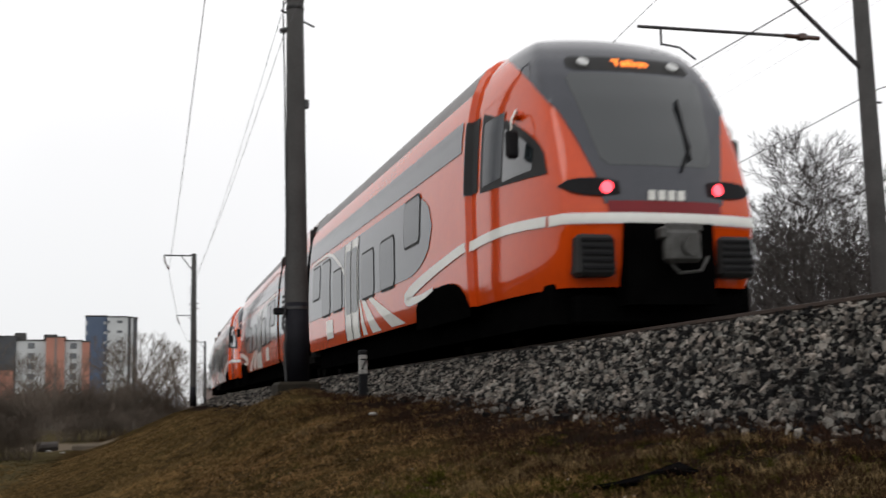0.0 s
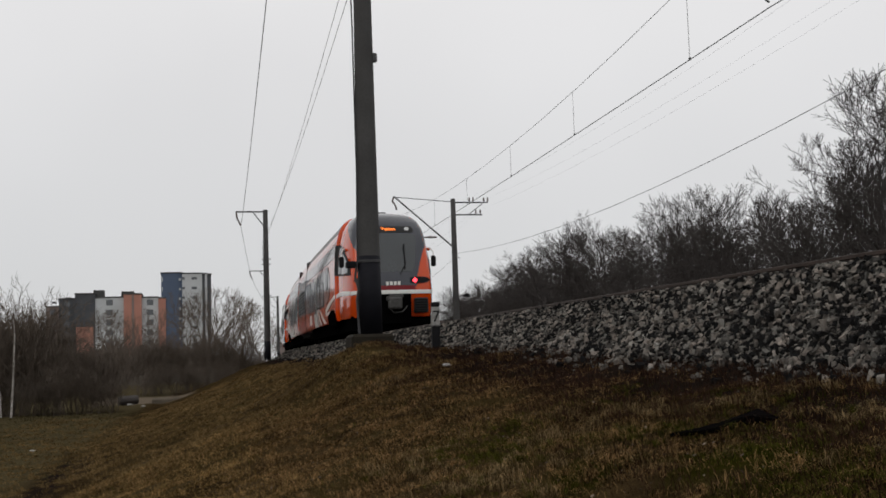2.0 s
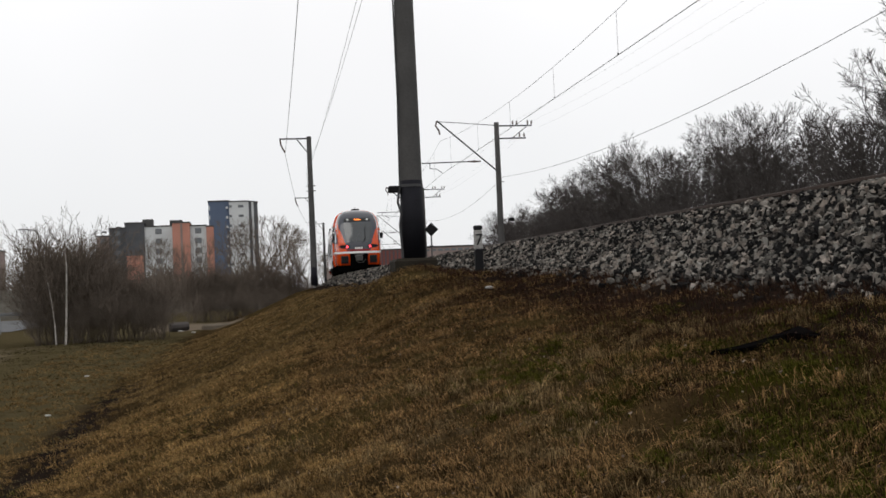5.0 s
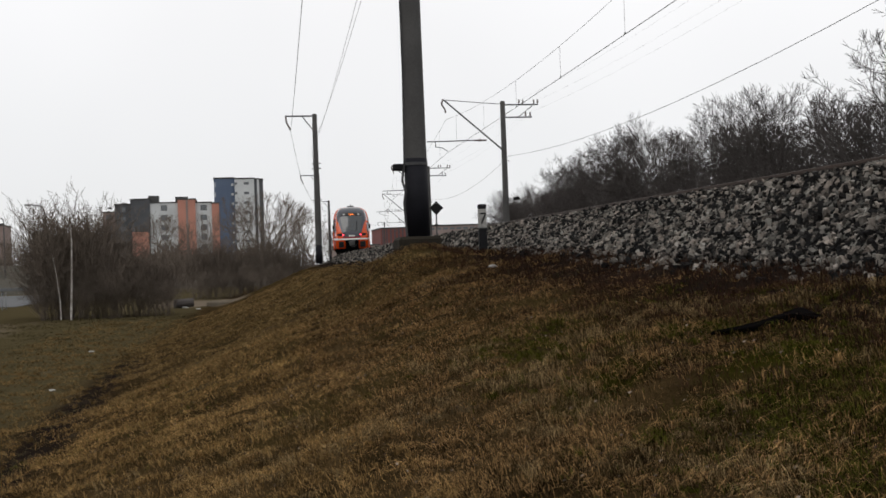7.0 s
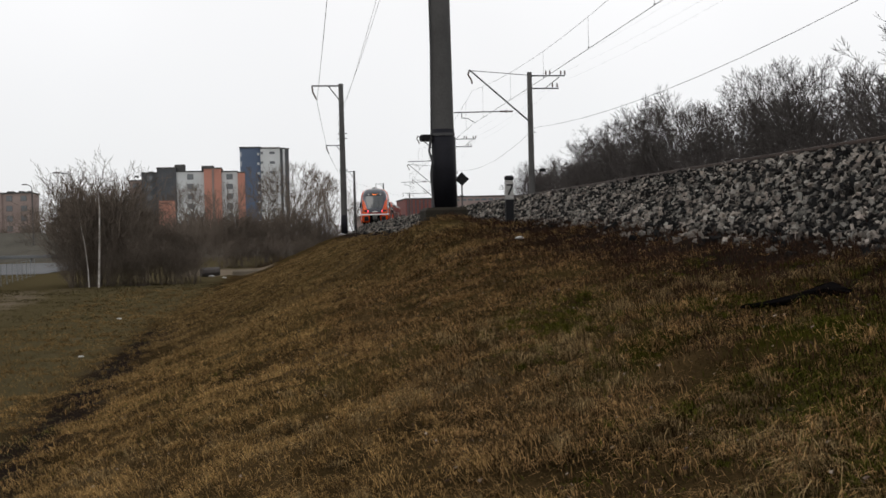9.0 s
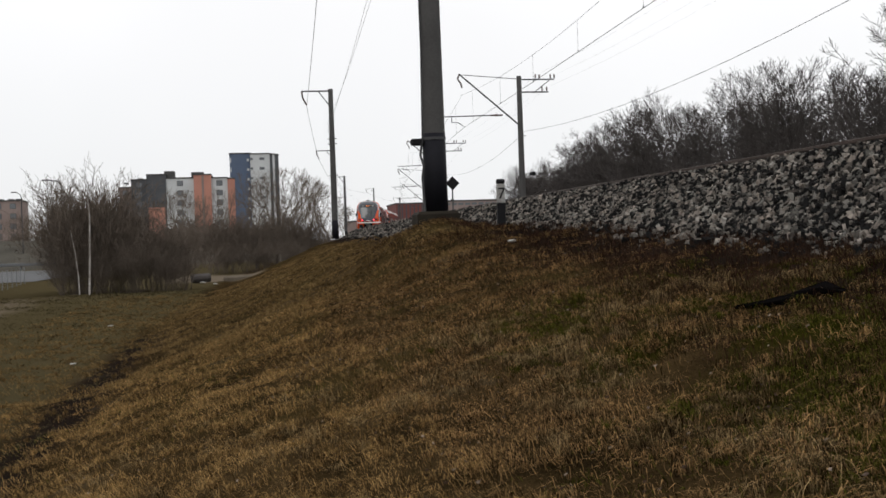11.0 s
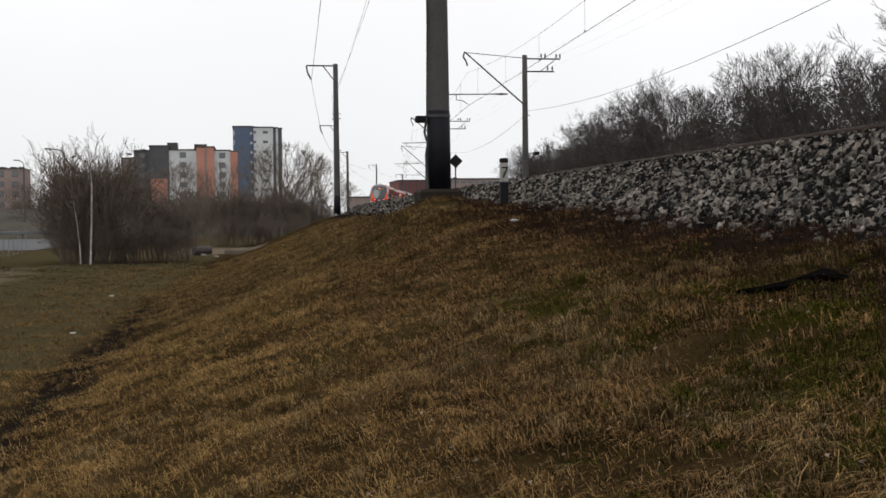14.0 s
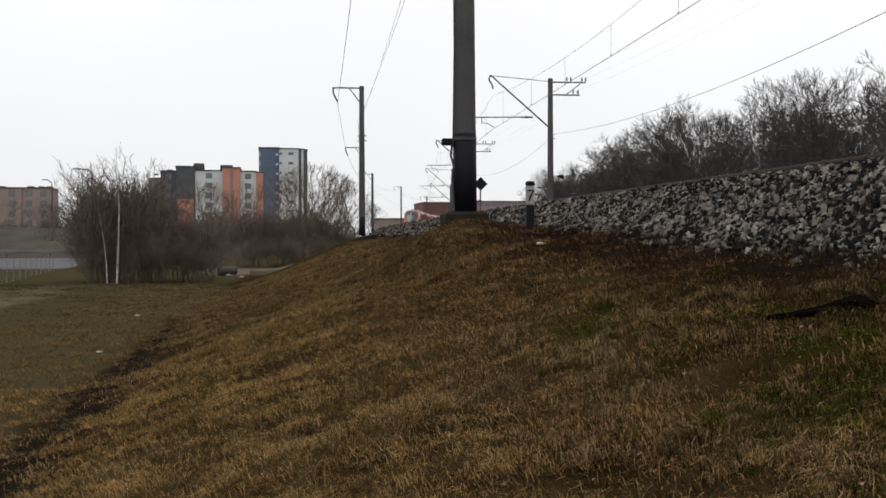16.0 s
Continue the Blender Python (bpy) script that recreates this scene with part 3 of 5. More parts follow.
    box(bm, -0.3, -0.2, 0.32, 0.5, 1.15, 1.3, 0.02)
    box(bm, -0.2, 0.3, 0.36, 0.46, 1.25, 1.36, 0.02)
    strand(bm, [(-0.2, 0.4, 0.9), (-0.05, 0.37, 0.72), (0.25, 0.37, 0.75), (0.45, 0.55, 0.95)], 0.02, 6)
    part("coupler", bm, STEEL, car, "grey automatic coupler")
    # lower skirt lip and snow plough, near-black for the shade under the nose
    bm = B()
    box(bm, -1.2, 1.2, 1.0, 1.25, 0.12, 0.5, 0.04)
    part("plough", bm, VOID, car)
    # white band over the nose, running out along the sides
    part("nose_band", band(1.40, 1.54, lambda z: -face_half(z) - 0.3, lambda z: face_half(z) + 0.3, 0.02, 3, 40), COACHWHITE, car, "white band", smooth=True)
    for s in (-1, 1):
        part("side_band", stroke([(1.1, 1.47), (2.4, 1.54), (3.8, 1.52), (5.2, 1.41), (6.4, 1.28), (7.2, 1.17), (7.62, 1.07), (7.4, 0.99), (6.8, 0.985), (6.2, 1.02), (5.7, 1.08)],
                                 [0.14, 0.14, 0.15, 0.17, 0.2, 0.22, 0.2, 0.16, 0.12, 0.09, 0.05], 0.018, s), COACHWHITE, car, "white swoosh", smooth=True)
        # grey panels
        lo, hi = (lambda y: 2.15 - 0.73 * math.sqrt(max(0, 1 - ((7.6 - y) / 1.8) ** 2)) if y < 7.6 else 1.42), (lambda y: 2.15 + 0.72 * math.sqrt(max(0, 1 - ((7.6 - y) / 1.8) ** 2)) if y < 7.6 else 2.87)
        part("grey_panel", ribbon(5.8, CAR - 0.05, lo, hi, 0.012, s, 60, 10), GREY, car, "slate grey window band", smooth=True)
        part("grey_panel", ribbon(4.15, CAR - 0.05, lambda y: 3.02 + 0.0 * y, lambda y: 3.52, 0.012, s, 30, 6), GREY, car, "slate grey window band", smooth=True)
        part("grey_panel", ribbon(3.55, 3.98, lambda y: 2.3, lambda y: 3.45, 0.012, s, 6, 10), RUBBER, car, smooth=True)
        # cab side window: rounded back, pointed front
        lo = lambda y: 2.12 + 0.06 * (y - 1.25)
        hi = lambda y: 2.14 + 1.32 * (max(0.0, (y - 1.25) / 2.15)) ** 0.5
        w = part("cab_window", ribbon(1.25, 3.42, lo, hi, 0.012, s, 20, 6), RUBBER, car, smooth=True)
        part("pane", ribbon(2.55, 3.3, lambda y: 2.32, lambda y: 3.28, 0.02, s, 6), PANE, w, smooth=True)
        part("pane", ribbon(1.6, 2.5, lambda y: 2.24, lambda y: min(3.2, hi(y) - 0.14), 0.02, s, 10, 5), SCREEN, w, smooth=True)
        # wheel arch: a black sheet on the skin for the shade inside
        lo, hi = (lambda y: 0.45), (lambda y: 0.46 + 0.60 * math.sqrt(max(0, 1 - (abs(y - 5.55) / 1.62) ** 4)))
        part("wheel_arch_shade", ribbon(3.95, 7.15, lo, hi, 0.014, s, 24, 6), VOID, car, "black sheet standing for the shaded bogie opening", smooth=True)
        for y0, y1, z0, z1 in ((6.6, 7.7, 2.0, 2.82), (8.5, 9.7, 1.42, 2.36), (10.3, 11.5, 1.42, 2.36), (13.75, 14.9, 1.42, 2.36), (15.3, 16.45, 1.42, 2.76), (16.75, 17.85, 1.95, 2.76)):
            side_pane(car, s, y0, y1, z0, z1)
        door = part("door", ribbon(11.85, 13.4, lambda y: 0.62, lambda y: 2.85, 0.018, s, 6, 10), COACHWHITE, car, "white double sliding door", smooth=True)
        for y0, y1 in ((12.0, 12.55), (12.7, 13.25)):
            lo, hi = rounded(y0, y1, 1.2, 2.66, 0.1)
            part("door_window", ribbon(y0, y1, lo, hi, 0.027, s, 10, 8), PANE, door, smooth=True)
        for y0, y1 in ((12.6, 12.66), (11.86, 11.9), (13.35, 13.39)):
            part("door_seal", ribbon(y0, y1, lambda y: 0.62, lambda y: 2.84, 0.030, s, 1, 8), RUBBER, door)
        for base, top in (((7.9, 9.0), (10.7, 11.0)), ((9.9, 10.7), (11.3, 11.6)), ((11.2, 11.6), (11.72, 11.84))):
            rows = []
            for j in range(7):
                k = j / 6
                z = 0.64 + 0.78 * k
                a, b = base[0] + (top[0] - base[0]) * k, base[1] + (top[1] - base[1]) * k
                rows.append([hull(s * along(a + (b - a) * i / 3, z), z, 0.010) for i in range(4)])
            part("stripe", sheet(rows), COACHWHITE, car, "white slanted stripe")
        part("stripe", ribbon(15.0, 15.9, lambda y: 0.8, lambda y: 1.25, 0.010, s, 4), COACHWHITE, car)
        # swoosh over the rear windows
        lo = lambda y: 2.15 + 0.75 * math.sin(math.pi * 0.5 * min(1, (y - 13.4) / 2.6)) - 0.0
        part("stripe", ribbon(13.4, 18.0, lo, lambda y: lo(y) + 0.10 - 0.05 * (y - 13.4) / 4.6, 0.017, s, 24), COACHWHITE, car)
    # roof pods and vents
    for y0, y1, h in ((9.4, 12.4, 0.10), (14.6, 17.2, 0.12)):
        bm = B()
        box(bm, -0.95, 0.95, y0, y1, 4.3, 4.58 + h, 0.12)
        part("roof_pod", bm, ROOFGREY, car, smooth=False)
        for s in (-1, 1):
            bm = B()
            box(bm, s * 1.33 - 0.06, s * 1.33 + 0.06, y0 + 0.2, y1 - 0.2, 3.9, 4.1, 0.02)
            part("roof_vent", bm, RUBBER, car)
    bm = B()
    rod(bm, (0, 4.2, 4.55), (0, 4.2, 4.85), 0.03)
    box(bm, -0.3, 0.3, 4.0, 4.4, 4.66, 4.74, 0.02)
    part("aerial", bm, BLACK, car)
    bogie(car, 5.55)
    return car


def make_power_car():
    """Short engine module between the two coaches."""
    car = thing("power_module", "short grey and orange engine module with louvred sides", "train", group="cars of the train")
    L = 6.0
    rows = []
    for z, w in SEC:
        rows.append([Vector((-w, 0, z)), Vector((-w, L, z))])
    for z, w in SEC[::-1]:
        rows.append([Vector((w, 0, z)), Vector((w, L, z))])
    part("body", sheet(rows), ORANGE, car, smooth=True)
    for y in (0.02, L - 0.02):
        bm = B()
        box(bm, -1.62, 1.62, y - 0.01, y + 0.01, 0.5, 4.1)
        part("end_wall", bm, RUBBER, car)
    for y0, y1 in ((-0.45, 0.0), (L, L + 0.45)):
        bm = B()
        for k in range(4):
            a = y0 + (y1 - y0) * k / 4
            box(bm, -1.35 - 0.05 * (k % 2), 1.35 + 0.05 * (k % 2), a, a + 0.1, 0.7, 3.9, 0.02)
        part("gangway", bm, RUBBER, car, "black bellows gangway")
    for s in (-1, 1):
        for z0, z1, m in ((1.45, 2.9, GREY), (3.0, 3.45, GREY)):
            rws = []
            for j in range(7):
                z = z0 + (z1 - z0) * j / 6
                rws.append([Vector((s * (lerp(SEC, z) + 0.004), y, z)) for y in (0.0, L)])
            part("grey_panel", sheet(rws), m, car)
        for k in range(7):
            bm = B()
            z = 1.6 + 0.17 * k
            box(bm, s * lerp(SEC, z) - 0.02, s * lerp(SEC, z) + 0.02, 0.8, L - 0.8, z, z + 0.09, 0.01)
            part("louvre", bm, RUBBER, car)
    for y0, y1 in ((0.6, 2.6), (3.3, 5.4)):
        bm = B()
        box(bm, -1.1, 1.1, y0, y1, 4.2, 4.70, 0.12)
        part("roof_pod", bm, ROOFGREY, car)
    bm = B()
    box(bm, -1.5, 1.5, 0.1, L - 0.1, 0.35, 0.6)
    part("underframe", bm, UNDER, car)
    bogie(car, 1.2)
    bogie(car, 4.8)
    return car


# distance along the line against y
LINE = [(-20.0, -20.0)]
for step in range(2200):
    s0, y0 = LINE[-1]
    LINE.append((s0 + 0.2 * math.hypot(1, 0.00086 * max(0, y0 - 10)), y0 + 0.2))


def on_line(s):
    """y at the distance s along the line."""
    k = int((s + 20) / 0.2)
    k = max(0, min(len(LINE) - 2, k))
    while k < len(LINE) - 2 and LINE[k + 1][0] < s:
        k += 1
    while k > 0 and LINE[k][0] > s:
        k -= 1
    (a, p), (b, q) = LINE[k], LINE[k + 1]
    return p + (q - p) * (s - a) / (b - a)


NOSE0, SPEED = 12.3, 13.15          # where the last nose is at the start, and metres a second


def train_rows(front, length, turned=False):
    """Poses of a car whose near end is `front` metres ahead of the last nose."""
    rows = []
    for k in range(33):
        t = k * 0.5
        y0 = on_line(NOSE0 + SPEED * t + front)
        y1 = on_line(NOSE0 + SPEED * t + front + length)
        x0, x1 = track_x(y0), track_x(y1)
        rz = -math.degrees(math.atan2(x1 - x0, y1 - y0))
        rows.append((t, pose(x1, y1, 0, 0, 0, rz + 180) if turned else pose(x0, y0, 0, 0, 0, rz)))
    return rows


TRAIN = []
cab_car = make_cab_car()
power_car = make_power_car()
UNIT = 2 * CAR + 6.9 + 0.1
for u in range(2):
    s = u * (UNIT + 0.9)
    TRAIN.append((cab_car if u == 0 else copy_thing(cab_car, Matrix()), s, CAR, False))
    TRAIN.append((power_car if u == 0 else copy_thing(power_car, Matrix()), s + CAR + 0.45, 6.0, False))
    TRAIN.append((copy_thing(cab_car, Matrix()), s + CAR + 6.9, CAR, True))


def motions():
    for car, front, length, turned in TRAIN:
        walk(car, train_rows(front, length, turned))


make_ballast()
make_track(0.0, "track")
make_track(SPACING, "track")


# ---- masts and wires ----
def mast_shaft(name, top, x, y, z0, z1, r0, r1, band=0.0):
    n = 20
    bm = B()
    lathe(bm, (x, y, 0), [(r0, z0), (r0 * 0.99, z0 + 0.05), ((r0 + r1) / 2, (z0 + z1) / 2), (r1, z1 - 0.02), (r1 * 0.9, z1)], n)
    part("shaft", bm, CONCRETE, top, "round tapered concrete shaft", smooth=True)
    if band:
        bm = B()
        k = band / (z1 - z0)
        lathe(bm, (x, y, 0), [(r0 + 0.004, z0 + 0.01), (r0 + (r1 - r0) * k + 0.004, z0 + band)], n)
        part("painted_foot", bm, BITUMEN, top, "black bitumen coating on the foot", smooth=True)


def insulator(bm, p, h=0.3, r=0.07):
    lathe(bm, p, [(0.02, 0), (0.02, h * 0.2), (r, h * 0.25), (r * 0.5, h * 0.4), (r, h * 0.5), (r * 0.5, h * 0.65), (r * 0.8, h * 0.75), (0.02, h)], 8)


def left_mast(x, y, z0, near=False, tall=8.75):
    top = thing("catenary_mast", "grey concrete mast with a bracket for feeder wires beside the track", "mast", group="masts beside the line")
    h = 9.6 if near else tall
    mast_shaft("mast", top, x, y, z0, z0 + h, 0.215 if near else 0.2, 0.135 if near else 0.14, 1.42 if near else 1.1)
    zt = z0 + h
    bm = B()
    box(bm, x - 1.75, x + 0.15, y - 0.04, y + 0.04, zt - 0.16, zt - 0.08)
    rod(bm, (x - 0.75, y, zt - 0.12), (x - 0.12, y, zt - 0.95), 0.03)
    part("bracket", bm, STEEL_DARK, top, "steel bracket arm")
    bm = B()
    strand(bm, [(x - 1.72, y, zt - 0.15), (x - 1.68, y, zt - 0.5), (x - 1.45, y, zt - 0.95)], 0.05, 6)
    part("insulator", bm, PORCELAIN, top)
    if near:
        for z in (zt - 2.75, zt - 2.6, z0 + 1.30, z0 + 6.85):
            bm = B()
            r = 0.215 + (0.135 - 0.215) * (z - z0) / h
            lathe(bm, (x, y, z), [(r + 0.012, 0), (r + 0.012, 0.05)], 20)
            part("clamp", bm, STEEL_DARK, top, "steel band clamp")
        bm = B()
        box(bm, x - 0.42, x - 0.2, y - 0.1, y + 0.06, 0.78, 0.9, 0.02)
        rod(bm, (x - 0.3, y - 0.02, 0.84), (x - 0.1, y - 0.1, 0.84), 0.03)
        split_parts("junction_box", bm, BLACK, top, "small black connection box")
        bm = B()
        strand(bm, [(x - 0.23, y - 0.12, 0.8), (x - 0.20, y - 0.1, 2.5), (x - 0.2, y, 5.2), (x - 0.22, y, 6.2), (x - 0.18, y, 8.0)], 0.014)
        strand(bm, [(x - 0.24, y - 0.1, 0.8), (x - 0.27, y - 0.1, 0.6), (x - 0.22, y - 0.14, 0.4), (x - 0.25, y - 0.12, 0.2), (x - 0.23, y - 0.2, -0.4)], 0.022)
        part("cable", bm, WIRE, top, "black cable clipped to the shaft")
        bm = B()
        box(bm, x - 0.4, x + 0.36, y - 0.42, y + 0.42, z0 - 0.75, z0 + 0.02, 0.05)
        part("footing", bm, mat("mossy_dark_concrete", (0.013, 0.011, 0.008), (0.028, 0.024, 0.018), 2.5, 25, 0.95, bump=0.01, spec=0.1), top, "mossy concrete footing")
        bm = B()
        rod(bm, (x - 0.28, y, 6.0), (x - 0.1, y, 6.05), 0.05)
        rod(bm, (x - 0.26, y, 6.4), (x + 0.36, y, 6.12), 0.02)
        box(bm, x + 0.14, x + 0.24, y - 0.08, y + 0.02, 4.55, 4.72, 0.02)
        split_parts("wire_holder", bm, STEEL_DARK, top)
    else:
        for dz in (3.0, 3.3, 5.2):
            bm = B()
            rod(bm, (x - 0.25, y, zt - dz), (x + 0.28, y, zt - dz + 0.03), 0.03)
            part("wire_holder", bm, STEEL_DARK, top)
    return top


def right_mast(x, y, z0, reach, lift):
    top = thing("catenary_mast", "grey concrete mast with a cantilever over the far track", "mast", group="masts beside the line")
    zt = 8.9
    mast_shaft("mast", top, x, y, z0, zt, 0.21, 0.15)
    bm = B()
    rod(bm, (x - 0.1, y, 5.9), (x - 3.75, y, 9.05), 0.05, 0.045)
    part("cantilever", bm, STEEL_DARK, top, "slanted steel cantilever tube")
    bm = B()
    rod(bm, (x - 0.1, y, 8.72), (x - 3.6, y, 9.0), 0.022)
    part("stay", bm, STEEL_DARK, top)
    bm = B()
    strand(bm, [(x - 3.75, y, 9.05), (x - 3.85, y, 8.75), (x - 3.65, y, 8.45), (x - 3.6, y, 8.2)], 0.05, 6)
    part("insulator", bm, PORCELAIN, top)
    bm = B()
    rod(bm, (x - 1.1, y, 6.5 + 1.6 * lift), (x - 1.9, y, 6.5 + 1.6 * lift), 0.05)
    lathe(bm, (x - 1.5, y, 6.42 + 1.6 * lift), [(0.03, 0), (0.11, 0.03), (0.11, 0.13), (0.03, 0.16)], 8)
    part("insulator", bm, PORCELAIN, top)
    bm = B()
    rod(bm, (x - 1.8, y, 6.5 + 1.6 * lift), (x - reach, y, 6.45 + lift), 0.035)
    rod(bm, (x - reach + 0.5, y, 6.45 + lift), (x - reach + 0.5, y, 6.1 + lift), 0.025)
    strand(bm, [(x - reach + 0.5, y, 6.12 + lift), (x - reach + 0.9, y, 6.08 + lift), (x - reach + 1.25, y, 5.85 + 0.7 * lift)], 0.022, 6)
    part("registration_arm", bm, STEEL_DARK, top, "horizontal registration arm")
    for z, l in ((8.68, 2.25), (7.9, 1.85)):
        bm = B()
        box(bm, x, x + l, y - 0.04, y + 0.04, z - 0.04, z + 0.04)
        part("cross_arm", bm, STEEL_DARK, top)
        for dx in ((1.05, 1.3, 2.0, 2.25) if l > 2 else (1.45, 1.75)):
            bm = B()
            insulator(bm, (x + dx, y, z + 0.03), 0.3, 0.07)
            part("insulator", bm, PORCELAIN, top)
    bm = B()
    rod(bm, (x + 0.9, y, 7.85), (x + 1.9, y, 8.6), 0.025)
    rod(bm, (x + 0.1, y, 5.2), (x + 0.32, y, 5.2), 0.025)
    split_parts("brace", bm, STEEL_DARK, top)
    bm = B()
    box(bm, x + 0.5, x + 0.85, y - 0.05, y + 0.05, 2.75, 2.95)
    rod(bm, (x, y, 2.85), (x + 0.5, y, 2.85), 0.02)
    split_parts("plate", bm, BLACK, top, "small dark plate on a bar")
    return top


RIGHT_Y = [-30, 19.5, 68, 114, 160, 206, 255]
LEFT = [(2.95, -30, -0.6, 9.0), (3.31, 20, -0.43, 9.6), (5.06, 68, -0.75, 8.98), (8.45, 112, -0.75, 8.9), (13.1, 156, -0.75, 8.75), (27.4, 250, -0.75, 11.2), (38.5, 290, -0.75, 10.5)]
RIGHT = [(15.25 + bend(y), y, -1.0) for y in RIGHT_Y]
for x, y, z, h in LEFT:
    left_mast(x, y, z, y == 20, h)
for x, y, z in RIGHT:
    right_mast(x, y, z, 5.25 if y < 30 else 4.8, 0.0)


def run_wire(name, label, pts, r, drop, parent=None):
    bm = B()
    for p, q in zip(pts, pts[1:]):
        strand(bm, sag(p, q, drop), r, 4)
    ob = part(name, bm, WIRE, parent)
    return tagged(ob, label, "wire" if not parent else "")


def make_wires():
    cz = 5.75
    cont = [(x - (4.0 if y < 30 else 3.6), y, cz) for x, y, z in RIGHT]
    mess = [(x - (4.0 if y < 30 else 3.6), y, 7.8) for x, y, z in RIGHT]
    cat = thing("overhead_line", "thin contact wire hung from a messenger wire by droppers", "wire")
    run_wire("contact_wire", "", cont, 0.011, 0.03, cat)
    run_wire("messenger_wire", "", mess, 0.007, 0.95, cat)
    for a, b, c, d in zip(cont, cont[1:], mess, mess[1:]):
        for k in (0.08, 0.26, 0.42, 0.58, 0.74, 0.92):
            p = Vector(a).lerp(Vector(b), k)
            q = Vector(c).lerp(Vector(d), k) - Vector((0, 0, 0.95 * 4 * k * (1 - k)))
            bm = B()
            rod(bm, p, q, 0.006, n=4)
            box(bm, p.x - 0.015, p.x + 0.015, p.y - 0.03, p.y + 0.03, p.z - 0.015, p.z + 0.04)
            part("dropper", bm, WIRE, cat)
    for dx, z in ((1.05, 8.95), (2.25, 8.95), (1.75, 8.2)):
        run_wire("line_wire", "thin line wire on pin insulators", [(x + dx, y, z) for x, y, _ in RIGHT], 0.002, 0.5)
    run_wire("feeder_cable", "dark cable slung from mast to mast", [(x + 0.3, y, 5.5) for x, y, _ in RIGHT], 0.010, 0.85)
    run_wire("feeder_wire", "thick feeder wire on bracket arms", [(x - 1.45, y, z + h - 1.0) for x, y, z, h in LEFT], 0.014, 0.3)
    run_wire("line_wire", "thin wire from mast to mast", [(x - 0.2, y, (6.5 if y == 20 else z + 6.7)) for x, y, z, h in LEFT], 0.006, 0.4)
    run_wire("line_wire", "thin wire from mast to mast", [(x - 0.22, y, (5.9 if y == 20 else z + 7.0)) for x, y, z, h in LEFT], 0.006, 0.4)


make_wires()


# ---- post, sign, litter ----
def distance_post():
    x, y, z = 4.165, 18.5, -1.0
    t = thing("distance_post", "black and white concrete distance post in the turf", "post")
    worn = mat("chipped_white_paint", (0.42, 0.41, 0.39), (0.10, 0.095, 0.09), 7, 30, 0.8, bump=0.003)
    bm = B()
    box(bm, x - 0.068, x + 0.068, y - 0.06, y + 0.06, z, z + 0.67, 0.015)
    part("lower_shaft", bm, BLACK, t, "black lower half")
    bm = B()
    box(bm, x - 0.065, x + 0.065, y - 0.058, y + 0.058, z + 0.67, z + 0.99, 0.012)
    part("number_field", bm, worn, t, "chipped white number field")
    bm = B()
    box(bm, x - 0.07, x + 0.07, y - 0.062, y + 0.062, z + 0.99, z + 1.07, 0.02)
    part("cap", bm, BLACK, t)
    text_part("numeral", "7", 0.27, BLACK, t, pose(x, y - 0.063, z + 0.82, 90, 0, 0))


def track_sign():
    x, y = 10.85, 60
    t = thing("track_sign", "dark diamond sign on a thin post", "sign")
    bm = B()
    rod(bm, (x, y, -0.4), (x, y, 2.0), 0.04)
    part("pole", bm, STEEL_DARK, t)
    bm = B()
    box(bm, -0.27, 0.27, -0.02, 0.02, -0.27, 0.27, 0.01, Matrix.Translation((x, y - 0.08, 2.0)) @ Matrix.Rotation(radians(45), 4, "Y"))
    part("plate", bm, BLACK, t)


distance_post()
track_sign()


# ---- buildings ----
# most wall colours are paled and greyed, with distance haze mixed in
CL_DARK = mat("charcoal_cladding", (0.06, 0.063, 0.07), (0.09, 0.094, 0.10), 0.3, 3, 0.85)
CL_BLUE = mat("blue_cladding", (0.085, 0.115, 0.175), (0.10, 0.13, 0.19), 0.3, 3, 0.85)
CL_WHITE = mat("white_panel_wall", (0.56, 0.58, 0.585), (0.43, 0.445, 0.45), 0.2, 3, 0.85)
CL_ORANGE = mat("salmon_render", (0.46, 0.22, 0.165), (0.38, 0.18, 0.135), 0.2, 3, 0.85)
CL_BRICK = mat("brown_brick", (0.20, 0.15, 0.135), (0.27, 0.215, 0.195), 0.3, 4, 0.9)
CL_RED = mat("dull_red_sheet", (0.20, 0.07, 0.06), (0.15, 0.06, 0.055), 0.3, 4, 0.8)
HOUSEPANE = mat("house_glass", (0.10, 0.11, 0.12), (0.16, 0.17, 0.18), 0.15, 1, 0.15, spec=0.5)
ROOFING = mat("dark_roofing", (0.05, 0.05, 0.05), (0.08, 0.078, 0.075), 0.5, 4, 0.9)


